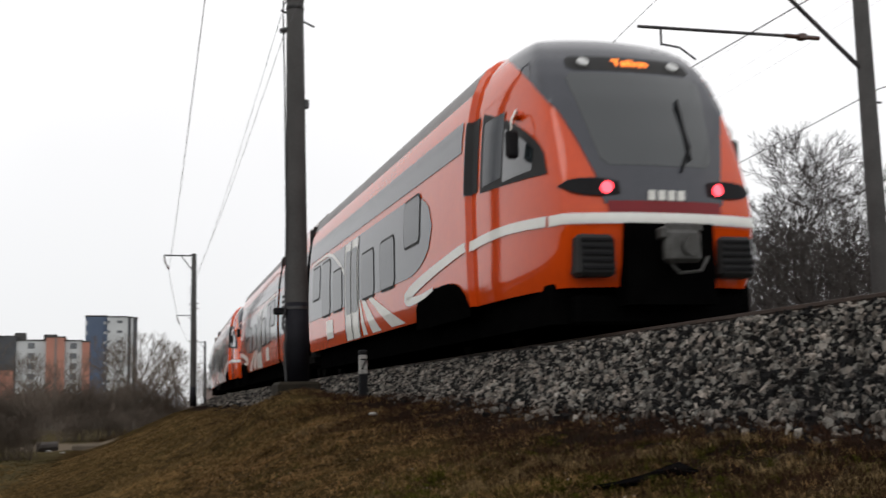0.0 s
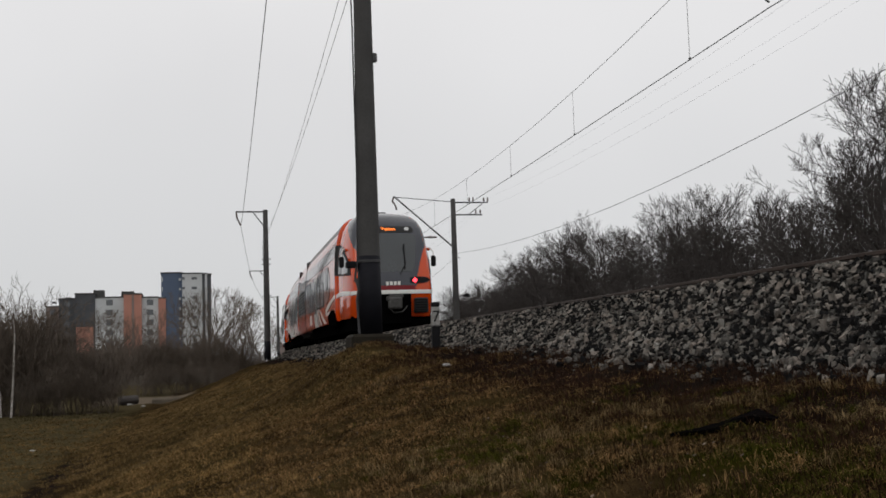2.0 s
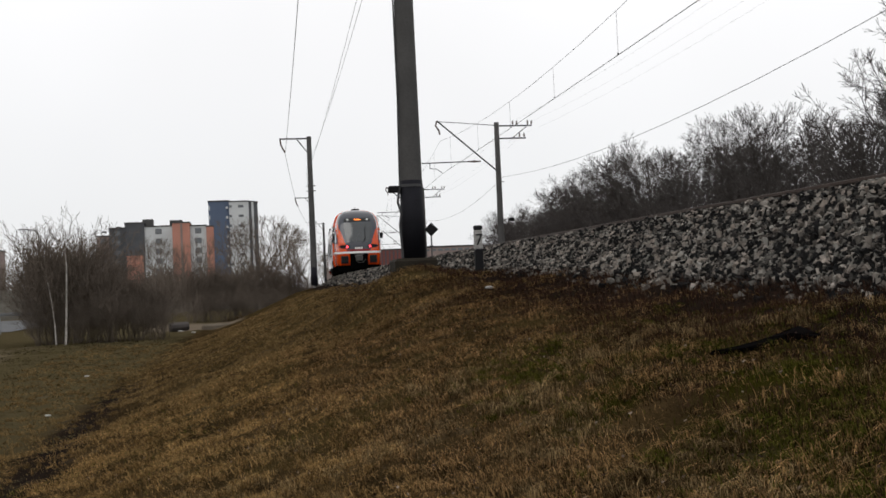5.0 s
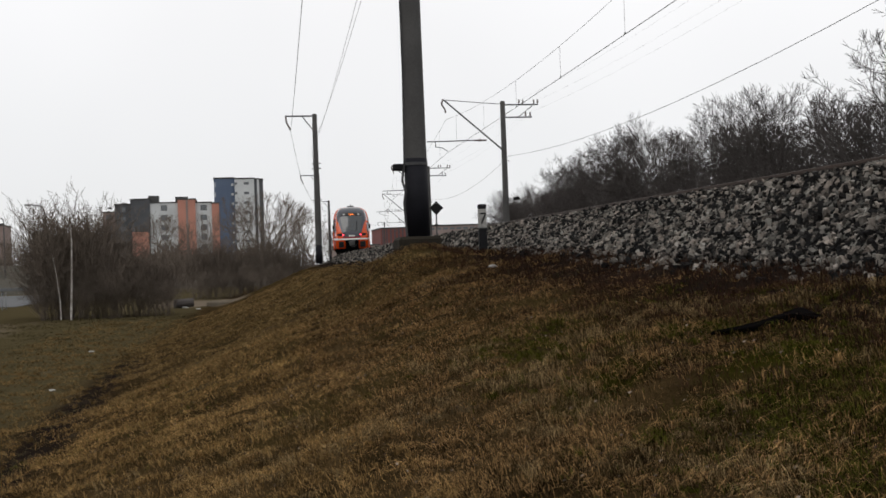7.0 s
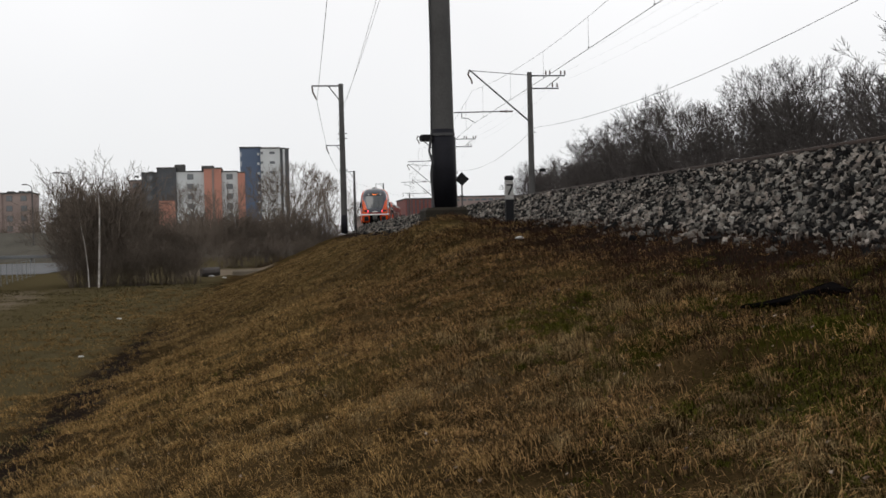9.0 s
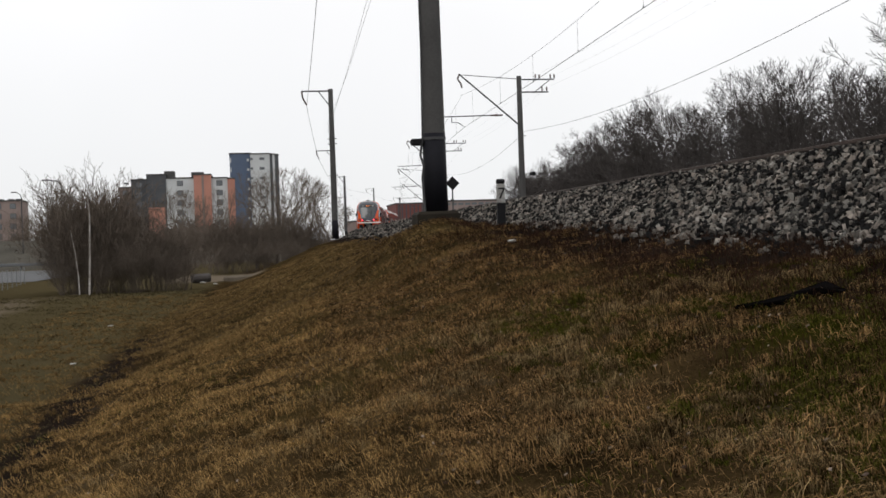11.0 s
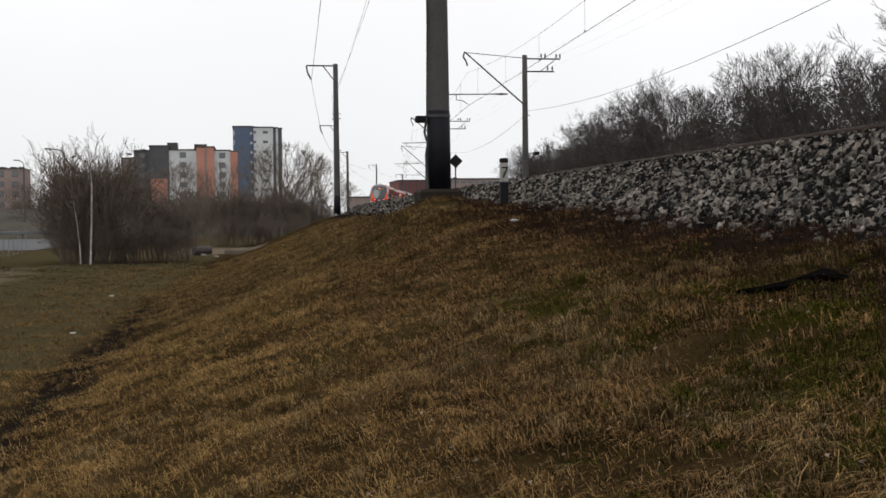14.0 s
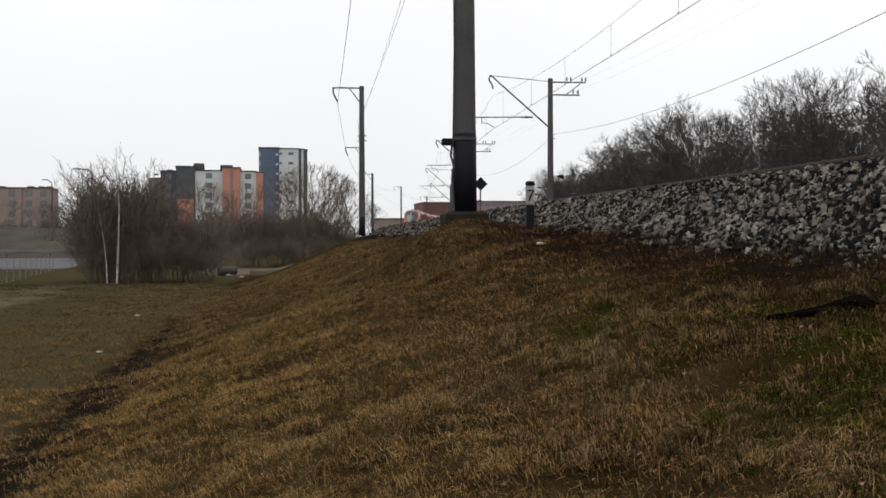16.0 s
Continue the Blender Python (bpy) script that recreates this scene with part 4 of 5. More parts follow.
def house(name, label, m, blocks, floors, pane_w=1.4, step=3.0):
    """blocks: x0, x1, y0, y1, height, material, windows on the near wall, windows on the right wall."""
    t = thing(name, label, "building", m)
    for x0, x1, y0, y1, h, ma, front, side in blocks:
        bm = B()
        box(bm, x0, x1, y0, y1, -4, h)
        part("wall", bm, ma, t)
        bm = B()
        box(bm, x0 - 0.15, x1 + 0.15, y0 - 0.15, y1 + 0.15, h, h + 0.35)
        part("roof", bm, ROOFING, t)
        fl = int((h + 1) / 2.9)
        if front:
            n = max(1, int((x1 - x0) / step))
            for i in range(n):
                xc = x0 + (i + 0.5) * (x1 - x0) / n
                for k in range(fl):
                    z = h - 2.1 - 2.9 * k
                    win = None
                    bm = B()
                    box(bm, xc - pane_w / 2 - 0.1, xc + pane_w / 2 + 0.1, y0 - 0.06, y0 + 0.05, z - 0.1, z + 1.5)
                    win = part("window", bm, WHITE if front == 1 else ROOFING, t)
                    bm = B()
                    box(bm, xc - pane_w / 2, xc + pane_w / 2, y0 - 0.075, y0, z, z + 1.4)
                    part("pane", bm, HOUSEPANE, win)
        if side:
            n = max(1, int((y1 - y0) / 4.0))
            for i in range(n):
                yc = y0 + (i + 0.5) * (y1 - y0) / n
                for k in range(fl):
                    z = h - 2.1 - 2.9 * k
                    bm = B()
                    box(bm, x1 - 0.05, x1 + 0.06, yc - 0.7, yc + 0.7, z, z + 1.4)
                    part("window", bm, HOUSEPANE, t)
    return t


def place(px, py, d):
    """x and height of a far point from its bearing numbers at d metres."""
    return (px - 452.0) * d * 0.0004785, (425.3 - py) * d * 0.0004785 + EYE


def make_buildings():
    d = 340.0
    X = lambda p: place(p, 0, d)[0]
    Z = lambda p: place(0, p, d)[1]
    m = pose(0, d, 0)
    house("tower_block", "tall white, blue and charcoal apartment tower behind bare trees", m,
          [(X(420), X(457), 0, 14, Z(262), CL_BLUE, 0, 0), (X(457), X(492), -1.5, 14, Z(264), CL_WHITE, 0, 0), (X(492), X(497), -1.2, 14, Z(265), CL_DARK, 0, 0),
           (X(497), X(501), -1.4, 14, Z(265), CL_WHITE, 0, 0), (X(501), X(508), -1.2, 14, Z(266), CL_DARK, 0, 0)], 9)
    t = bpy.data.objects["tower_block"]
    for k in range(8):
        z = Z(272) - 2.85 * k
        for xc, w in ((X(478), 0.75), (X(459.5), 0.35)):
            bm = B()
            box(bm, xc - w, xc + w, -1.56, -1.45, z - 0.4, z + 0.35)
            part("window", bm, HOUSEPANE, t)
        bm = B()
        box(bm, X(451), X(455), -0.5, 0.02, z - 0.6, z + 0.1)
        part("balcony", bm, CL_WHITE, t)
        bm = B()
        box(bm, X(421), X(423), -0.1, 0.02, z - 0.9, z + 0.5)
        part("window", bm, CL_WHITE, t)
    house("apartment_block", "charcoal, white and salmon panel apartment block behind shrubs", m,
          [(X(222), X(244), 3, 18, Z(318), CL_BRICK, 2, 0), (X(244), X(272), 1.5, 18, Z(305), CL_DARK, 2, 0), (X(272), X(306), 0, 18, Z(297), CL_DARK, 0, 0),
           (X(306), X(355), 0.4, 14, Z(304), CL_WHITE, 2, 0), (X(355), X(386), -0.6, 14, Z(299), CL_ORANGE, 0, 0), (X(386), X(415), 0.4, 14, Z(305), CL_WHITE, 2, 0),
           (X(415), X(428), -0.4, 14, Z(307), CL_ORANGE, 0, 0)], 7, 1.6, 4.2)
    t = bpy.data.objects["apartment_block"]
    for a, b, top in ((302, 320, 289), (350, 372, 292), (255, 264, 301), (231, 236, 308)):
        bm = B()
        box(bm, X(a), X(b), 3, 8, Z(310), Z(top))
        part("roof_house", bm, ROOFING, t)
    bm = B()
    box(bm, X(369), X(373), -0.75, -0.55, -4, Z(300))
    part("shaft_stripe", bm, CL_BRICK, t)
    bm = B()
    box(bm, X(274), X(303), -0.12, 0.02, -4, Z(355))
    part("base_panel", bm, CL_ORANGE, t, "salmon plinth")
    house("brick_apartments", "five-storey brown brick apartment house", m,
          [(X(-190), X(-60), 0, 12, Z(335), CL_BRICK, 2, 0), (X(-60), X(5), -0.6, 12, Z(337), CL_BRICK, 2, 0), (X(5), X(54), 0, 12, Z(337), CL_BRICK, 2, 0)], 5, 1.5, 3.6)
    t = bpy.data.objects["brick_apartments"]
    for a, b in ((-50, -30), (10, 20), (30, 38), (44, 50)):
        bm = B()
        box(bm, X(a), X(b), 3, 7, Z(338), Z(332))
        part("roof_house", bm, ROOFING, t)
    # low grey house behind the shrubs
    house("low_house", "low dark flat-roofed building behind shrubs", pose(0, 250, 0), [(place(104, 0, 250)[0], place(190, 0, 250)[0], 0, 10, place(0, 358, 250)[1], CL_DARK, 0, 0)], 2)
    W = lambda p: place(p, 0, 300)[0]
    H = lambda p: place(0, p, 300)[1]
    house("warehouse", "long dull brown and red warehouse beyond the line", pose(0, 300, 0),
          [(W(722), W(790), 0, 20, H(362), CL_RED, 0, 0), (W(790), W(1010), 3, 22, H(359), CL_BRICK, 0, 0), (W(640), W(722), 2, 18, H(392), CL_BRICK, 0, 0)], 1)
    t = bpy.data.objects["warehouse"]
    for k in range(9):
        x = W(726 + 7.5 * k)
        bm = B()
        box(bm, x - 0.12, x + 0.12, -0.25, 0.02, -4, H(363))
        part("wall_rib", bm, CL_DARK, t)
    for k in range(16):
        x = W(797 + 13 * k)
        bm = B()
        box(bm, x - 0.7, x + 0.7, 2.92, 3.02, H(366), H(362))
        part("window", bm, HOUSEPANE, t)


make_buildings()


# ---- road, bank, fence, lamps ----
ASPHALT = mat("pale_wet_asphalt", (0.085, 0.087, 0.09), (0.12, 0.122, 0.125), 0.4, 6, 0.95, spec=0.05)


ZINC = mat("galvanised_zinc", (0.22, 0.23, 0.24), (0.15, 0.16, 0.165), 2, 20, 0.7, 0.3)


def far_left():
    v, f = sheet([[Vector((x, y, FIELD + 0.05)) for x in (-120, -60, -40, -25, -14.5)] for y in (80, 84, 90, 100, 112, 124)])
    ob = part("road", (v, f), ASPHALT)
    tagged(ob, "pale wet asphalt road below the embankment", "road", kind="structure")
    rows = []
    for x in [-150 + 5 * k for k in range(33)]:
        top = 0.55 + 0.25 * noise.noise((x * 0.1, 0, 0)) - 2.6 * smooth_step(-22, 5, x)
        rows.append([Vector((x, y, FIELD - 0.05 + (top - FIELD) * k + 0.2 * noise.noise((x * 0.3, y * 0.3, 3)))) for y, k in ((132, 0), (137, 0.3), (142, 0.75), (147, 0.97), (152, 1), (190, 1), (210, 0))])
    # the bank's grass colour is raised and greyed to include haze
    ob = part("grass_bank", sheet(rows), mat("dull_bank_grass", (0.050, 0.047, 0.040), (0.095, 0.089, 0.075), 0.35, 5, 1.0, bump=0.05, spec=0.0), smooth=True)
    tagged(ob, "dull brown grassy bank behind the road", "ground", kind="structure")
    fence = thing("fence", "grey wire mesh fence along the road", "fence")
    pts = [Vector((-11.6 - 0.2 * k, 44 + 2.3 * k, FIELD)) for k in range(15)]
    bm = B()
    rod(bm, (0, 0, 0), (0, 0, 1.1), 0.02, n=6)
    post = part("post", bm, ZINC, fence)
    post.location = pts[0]
    for p in pts[1:]:
        ob = new("post", post.data)
        ob.parent, ob.location = fence, p
    for z in (0.1, 0.22, 0.34, 0.46, 0.58, 0.7, 0.82, 0.94, 1.06):
        bm = B()
        strand(bm, [p + Vector((0, 0, z)) for p in pts], 0.005, 4)
        part("rail_wire", bm, ZINC, fence)
    # guard rail of the far roadside
    gr = thing("guard_rail", "grey steel guard rail behind the road", "guard rail")
    bm = B()
    for k in range(22):
        box(bm, -110 + 4.5 * k - 0.06, -110 + 4.5 * k + 0.06, 127.9, 128.1, FIELD - 0.1, FIELD + 0.9)
    split_parts("post", bm, STEEL_DARK, gr)
    bm = B()
    box(bm, -112, -14, 127.8, 127.9, FIELD + 0.5, FIELD + 0.85, 0.04)
    part("beam", bm, mat("dull_zinc", (0.14, 0.145, 0.15), (0.10, 0.105, 0.11), 0.5, 8, 0.7, 0.2), gr)


def street_lamp(x, y, h, arm):
    t = thing("street_lamp", "tall thin grey street lamp with a curved arm", "street lamp", group="street lamps")
    bm = B()
    rod(bm, (x, y, FIELD), (x, y, FIELD + h - 0.5), 0.09, 0.06, 10)
    part("pole", bm, STEEL_DARK, t)
    bm = B()
    strand(bm, [(x, y, FIELD + h - 0.5), (x - 0.08, y, FIELD + h - 0.2), (x - 0.35, y, FIELD + h), (x - arm, y, FIELD + h + 0.1)], 0.05, 8)
    part("arm", bm, STEEL_DARK, t)
    bm = B()
    box(bm, x - arm - 0.55, x - arm + 0.1, y - 0.13, y + 0.13, FIELD + h + 0.04, FIELD + h + 0.18, 0.04)
    part("lamp_head", bm, ROOFGREY, t)


far_left()
street_lamp(-16.26, 104, 8.2, 1.1)
street_lamp(-14.95, 61, 7.9, 0.9)
street_lamp(-26.5, 140, 9.0, 0.6)


# ---- trees ----
def tree_mesh(seed, height, stems=1, spread=0.55, fine=0.012, levels=5, start=0.25, thick=0.02, kids=(3, 4), upward=0.25, rr=0.62):
    """Bare branching as arrays of three-sided tapered tubes. Returns trunk and branch meshes as (verts, faces)."""
    rng = random.Random(seed)
    out = {0: ([], []), 1: ([], [])}

    def tube(p, q, r0, r1, n, slot):
        V, Fc = out[slot]
        d = (q - p).normalized()
        a = d.orthogonal().normalized()
        b = d.cross(a)
        i = len(V)
        for c, r in ((p, r0), (q, r1)):
            for k in range(n):
                ang = 2 * math.pi * k / n
                V.append(tuple(c + (a * math.cos(ang) + b * math.sin(ang)) * r))
        for k in range(n):
            Fc.append((i + k, i + (k + 1) % n, i + n + (k + 1) % n, i + n + k))

    def grow(p, d, length, r, level):
        segs = 3 if level < 2 else 2
        slot = 0 if level == 0 else 1
        pts, rad = [p], [r]
        for k in range(segs):
            d = (d + Vector((rng.gauss(0, 0.13), rng.gauss(0, 0.13), rng.gauss(0.05, 0.08)))).normalized()
            p = p + d * length / segs
            pts.append(p)
            rad.append(max(fine * 0.7, r * (1 - (k + 1) / segs * (0.55 if level == 0 else 0.5))))
        for k in range(segs):
            tube(pts[k], pts[k + 1], rad[k], rad[k + 1], 6 if level == 0 else (4 if level == 1 else 3), slot)
        if level >= levels - 1:
            return
        n = rng.randint(*kids) + (3 if level == 0 else 0)
        for j in range(n):
            k = start + (1 - start) * (j + rng.random()) / n if level == 0 else 0.3 + 0.7 * (j + rng.random()) / n
            i = min(segs - 1, int(k * segs))
            q = pts[i].lerp(pts[i + 1], k * segs - i)
            ax = (pts[i + 1] - pts[i]).normalized()
            side = ax.orthogonal().normalized()
            side = Matrix.Rotation(rng.uniform(0, 6.283), 3, ax) @ side
            nd = (ax * (1 - spread) + side * spread + Vector((0, 0, upward))).normalized()
            rk = max(fine, rad[i] * rng.uniform(0.4, 0.62))
            grow(q, nd, length * rng.uniform(0.8, 1.15) * rr * (1.15 - 0.55 * k if level == 0 else 1), rk, level + 1)

    for s in range(stems):
        a = rng.uniform(0, 6.283)
        if stems > 1:
            off = Vector((math.cos(a), math.sin(a), 0)) * rng.uniform(0, 0.12 * height)
            d = (Vector((0, 0, 1)) + off.normalized() * rng.uniform(0.05, 0.55)).normalized()
            grow(off, d, height * rng.uniform(0.5, 0.8), height * thick * rng.uniform(0.5, 1), 0)
        else:
            grow(Vector((0, 0, -0.2)), Vector((0, 0, 1)), height * 0.66, height * thick, 0)
    return out


def crown_tree(seed, height, forks=6, fine=0.014, thick=0.016, bole=0.26, wide=0.55, sides=(1, 2)):
    """A bare broad-crowned tree: a bole that forks again and again into ever finer, slightly crooked limbs with side shoots."""
    rng = random.Random(seed)
    out = {0: ([], []), 1: ([], [])}

    def tube(p, q, r0, r1, n, slot):
        V, Fc = out[slot]
        d = (q - p).normalized()
        a = d.orthogonal().normalized()
        b = d.cross(a)
        i = len(V)
        for c, r in ((p, r0), (q, r1)):
            for k in range(n):
                ang = 2 * math.pi * k / n
                V.append(tuple(c + (a * math.cos(ang) + b * math.sin(ang)) * r))
        for k in range(n):
            Fc.append((i + k, i + (k + 1) % n, i + n + (k + 1) % n, i + n + k))

    def turned(d, angle):
        side = Matrix.Rotation(rng.uniform(0, 6.283), 3, d) @ d.orthogonal().normalized()
        return (d * math.cos(angle) + side * math.sin(angle) + Vector((0, 0, 0.09))).normalized()

    def grow(p, d, length, r, level):
        segs = 3 if level < 3 else 2
        slot = 0 if level == 0 else 1
        n = 7 if level == 0 else (5 if level < 3 else 3)
        end = max(fine, r * 0.72)
        for k in range(segs):
            d = (d + Vector((rng.gauss(0, 0.12), rng.gauss(0, 0.12), rng.gauss(0.03, 0.07)))).normalized()
            q = p + d * length / segs
            tube(p, q, r + (end - r) * k / segs, r + (end - r) * (k + 1) / segs, n, slot)
            if level and level < forks and k < segs - 1:
                for j in range(rng.randint(*sides) if k == 0 else rng.randint(0, 1)):
                    grow(q, turned(d, rng.uniform(0.5, 1.0) * (0.6 + wide)), length * rng.uniform(0.45, 0.7), max(fine, end * 0.5), max(level + 2, 3))
            p = q
        if level >= forks:
            return
        for j in range(3 if level < 2 or rng.random() < 0.35 else 2):
            grow(p, turned(d, rng.uniform(0.5, 1.1) * wide), length * rng.uniform(0.62, 0.84) * (0.85 if level == 0 else 1), max(fine, end * rng.uniform(0.6, 0.85)), level + 1)

    grow(Vector((0, 0, -0.2)), Vector((rng.gauss(0, 0.05), rng.gauss(0, 0.05), 1)).normalized(), height * bole, height * thick, 0)
    top = max(v[2] for v in out[1][0])
    k = height / top
    return {i: ([(x * k, y * k, z * k) for x, y, z in out[i][0]], out[i][1]) for i in (0, 1)}


def tree(name, label, parts, m, trunk_mat=BARK, twig_mat=TWIG, group=""):
    t = thing(name, label, "tree" if name != "shrub" else "shrub", m, group)
    part("trunk" if name != "shrub" else "stem_clump", parts[0], trunk_mat, t)
    part("crown", parts[1], twig_mat, t)
    return t


def joined(name, label, variants, places, material, category, cut=None):
    """Many far growths in one mesh of kind stuff."""
    V, Fc, n = [], [], 0
    arr = []
    for v in variants:
        vv, ff = [], []
        for slot in (0, 1):
            o = len(vv)
            vv += v[slot][0]
            ff += [tuple(i + o for i in f) for f in v[slot][1]]
        arr.append((np.array(vv), np.array(ff)))
    for k, (x, y, z, sc, rz) in enumerate(places):
        vv, ff = arr[k % len(arr)]
        c, s = math.cos(rz), math.sin(rz)
        V.append(vv @ np.array([[c, s, 0], [-s, c, 0], [0, 0, 1]]) * sc + np.array([x, y, z]))
        Fc.append(ff + n)
        n += len(vv)
    ob = part(name, (np.concatenate(V).tolist(), np.concatenate(Fc).tolist()), material)
    tagged(ob, label, category, kind="stuff")


def make_woods():
    rng = random.Random(11)
    tall = [crown_tree(300 + s, 10.6 + 0.5 * (s % 3), 7, 0.0075, 0.0125, 0.3, 0.58) for s in range(5)]
    brush = [tree_mesh(40 + s, 3.0, stems=11, spread=0.6, fine=0.011, levels=4, start=0.15, thick=0.006, kids=(2, 3), rr=0.55) for s in range(3)]
    first = {}
    n = 0
    for k in range(42):
        y = 40 + 3.3 * k + rng.uniform(-1.2, 1.2)
        x = 27.5 + bend(y) + rng.uniform(-1.5, 3.0) + 0.02 * y
        sc = rng.uniform(0.80, 0.98) + 0.05 * smooth_step(60, 90, y)
        m = pose(x, y, -1.5, 0, 0, rng.uniform(0, 360))
        v = k % 5
        if v not in first:
            first[v] = tree("tree", "leafless dark grey tree at the edge of a wood", tall[v], m, BARK, BARK, "trees along the wood")
            ob = first[v]
        else:
            ob = copy_thing(first[v], m)
        ob.scale = (sc, sc, sc)
    big = copy_thing(first[0], pose(30.5, 45.0, -1.4, 0, 0, 77))
    big.scale = (1.25, 1.25, 1.22)
    tagged(big, 'tall leafless broad-crowned tree at the edge of a wood')
    big = copy_thing(first[2], pose(33.5, 42.0, -1.4, 0, 0, 15))
    big.scale = (1.15, 1.15, 1.12)
    back = []
    for k in range(260):
        y = 36 + rng.random() ** 1.15 * 190
        back.append((30 + bend(y) + rng.uniform(1, 22) + 0.02 * y, y, -1.6, rng.uniform(0.78, 1.06), rng.uniform(0, 6.28)))
    far = [crown_tree(s + 200, 9.6 + 0.5 * (s % 3), 5, 0.015, 0.0125, 0.3, 0.58, (0, 1)) for s in range(4)]
    joined("far_wood", "dense leafless wood of dark grey trees beyond the line", far, back, BARK, "wood")
    low = []
    for k in range(230):
        y = 26 + rng.random() ** 1.1 * 215
        low.append((25.5 + bend(y) + rng.uniform(0, 14) + 0.02 * y, y, -1.6, rng.uniform(0.8, 1.75), rng.uniform(0, 6.28)))
    joined("undergrowth", "dense dark leafless undergrowth at the wood's edge", brush, low, BARK, "undergrowth")
    ob = part("wood_floor_rise", sheet([[Vector((x + bend(y), y, z)) for x, z in ((24, -1.5), (30, -0.3), (38, 1.6), (50, 3.2), (120, 4.6))] for y in range(10, 330, 20)]), SOIL, smooth=True)
    tagged(ob, "rising leaf-strewn floor of the wood", "ground", kind="structure")


def make_shrubs():
    rng = random.Random(21)
    vs = [tree_mesh(60 + s, 5.2, stems=13, spread=0.5, fine=0.009, levels=5, start=0.15, thick=0.0045, kids=(2, 3), upward=0.22, rr=0.62) for s in range(1, 4)]
    label = "tangled leafless brown shrub on the field"
    first = {}
    spots = [(-8.5, 55.5, 0.84), (-8.3, 56.5, 0.98), (-8.0, 55.2, 1.0), (-7.6, 56.2, 1.04), (-7.0, 55.4, 0.98), (-6.5, 56.6, 0.9), (-7.9, 57.6, 0.96), (-7.2, 58, 0.92), (-8.8, 57, 0.66)]
    # a lower, denser thicket beside the tall clump, and short growth at its foot
    spots += [(-6.1 + 0.42 * k, 55.0 + 1.6 * rng.random(), 0.66 - 0.012 * k + rng.uniform(-0.07, 0.07)) for k in range(8)]
    spots += [(-8.6 + 0.5 * k, 54.3 + 0.8 * rng.random(), rng.uniform(0.32, 0.46)) for k in range(12)]
    # the second thicket, further off
    spots += [(-3.0 + 0.62 * k + rng.uniform(-0.2, 0.2), 83 + 5 * rng.random(), rng.uniform(0.66, 0.92)) for k in range(13)]
    spots += [(-2.6 + 0.75 * k, 81.5 + rng.random(), rng.uniform(0.3, 0.45)) for k in range(9)]
    for k, (x, y, sc) in enumerate(spots):
        m = pose(x, y, FIELD - 0.05, 0, 0, rng.uniform(0, 360))
        v = k % 3
        if v not in first:
            first[v] = tree("shrub", label, vs[v], m, TWIG, TWIG, "shrubs below the bank")
            ob = first[v]
        else:
            ob = copy_thing(first[v], m)
        ob.scale = (sc, sc, sc)
    # birch with pale stems
    b = tree_mesh(77, 5.2, spread=0.34, fine=0.009, levels=4, start=0.5, thick=0.0065, upward=0.5, rr=0.4)
    t = tree("birch", "young birch with two white stems beside shrubs", b, pose(-7.75, 53.6, FIELD), BIRCH, TWIG)
    bm = B()
    for p, q, r in (((0.42, 0, -0.1), (0.5, 0.05, 2.0), 0.055), ((0.5, 0.05, 2.0), (0.55, 0, 3.6), 0.042), ((0.55, 0, 3.6), (0.5, 0, 4.4), 0.03)):
        rod(bm, p, q, r, r * 0.8, 7)
    part("second_stem", bm, BIRCH, t, "white birch stem")
    # bare trees before the flats
    tv = [crown_tree(90 + s, 10.5, 6, 0.011, 0.012, 0.3, 0.52, (0, 1)) for s in range(3)]
    spots = [(place(x, 0, d)[0], d, sc) for x, d, sc in ((314, 230, 1.3), (338, 225, 1.25), (372, 235, 1.2), (400, 220, 1.25), (463, 98, 0.8), (498, 104, 0.7), (492, 150, 1.0), (510, 155, 1.2), (530, 140, 1.05), (552, 160, 1.1), (575, 150, 0.95),
             (595, 170, 0.9), (270, 240, 0.9), (62, 300, 1.1), (85, 300, 1.2), (40, 310, 1.1), (265, 420, 1.75), (290, 430, 1.65), (-20, 310, 1.2), (620, 230, 0.9), (640, 250, 0.9), (200, 220, 0.9), (230, 215, 0.85))]
    first = {}
    for k, (x, y, sc) in enumerate(spots):
        m = pose(x, y, FIELD, 0, 0, rng.uniform(0, 360))
        v = k % 3
        if v not in first:
            first[v] = tree("tree", "leafless tree standing before the flats", tv[v], m, BARK, TWIG, "trees before the flats")
            ob = first[v]
        else:
            ob = copy_thing(first[v], m)
        ob.scale = (sc, sc, sc)
    hv = [tree_mesh(120 + s, 5.0, stems=6, spread=0.5, fine=0.035, levels=3, start=0.15, thick=0.008) for s in range(2)]
    places = []
    for k in range(60):
        y = rng.uniform(100, 300)
        x = rng.uniform(-0.12, 0.09) * y
        if -30 < x < -13 and y < 150:
            continue
        if x > 3.0 + bend(y) - 6:
            continue
        places.append((x, y, FIELD, rng.uniform(0.7, 1.2), rng.uniform(0, 6.28)))
    for k in range(40):
        y = rng.uniform(190, 330)
        places.append((rng.uniform(-0.25, -0.1) * y, y, FIELD + 1, rng.uniform(0.7, 1.1), rng.uniform(0, 6.28)))
    joined("far_scrub", "far leafless scrub and hedges on the plain", hv, places, TWIG, "scrub")


make_woods()
make_shrubs()


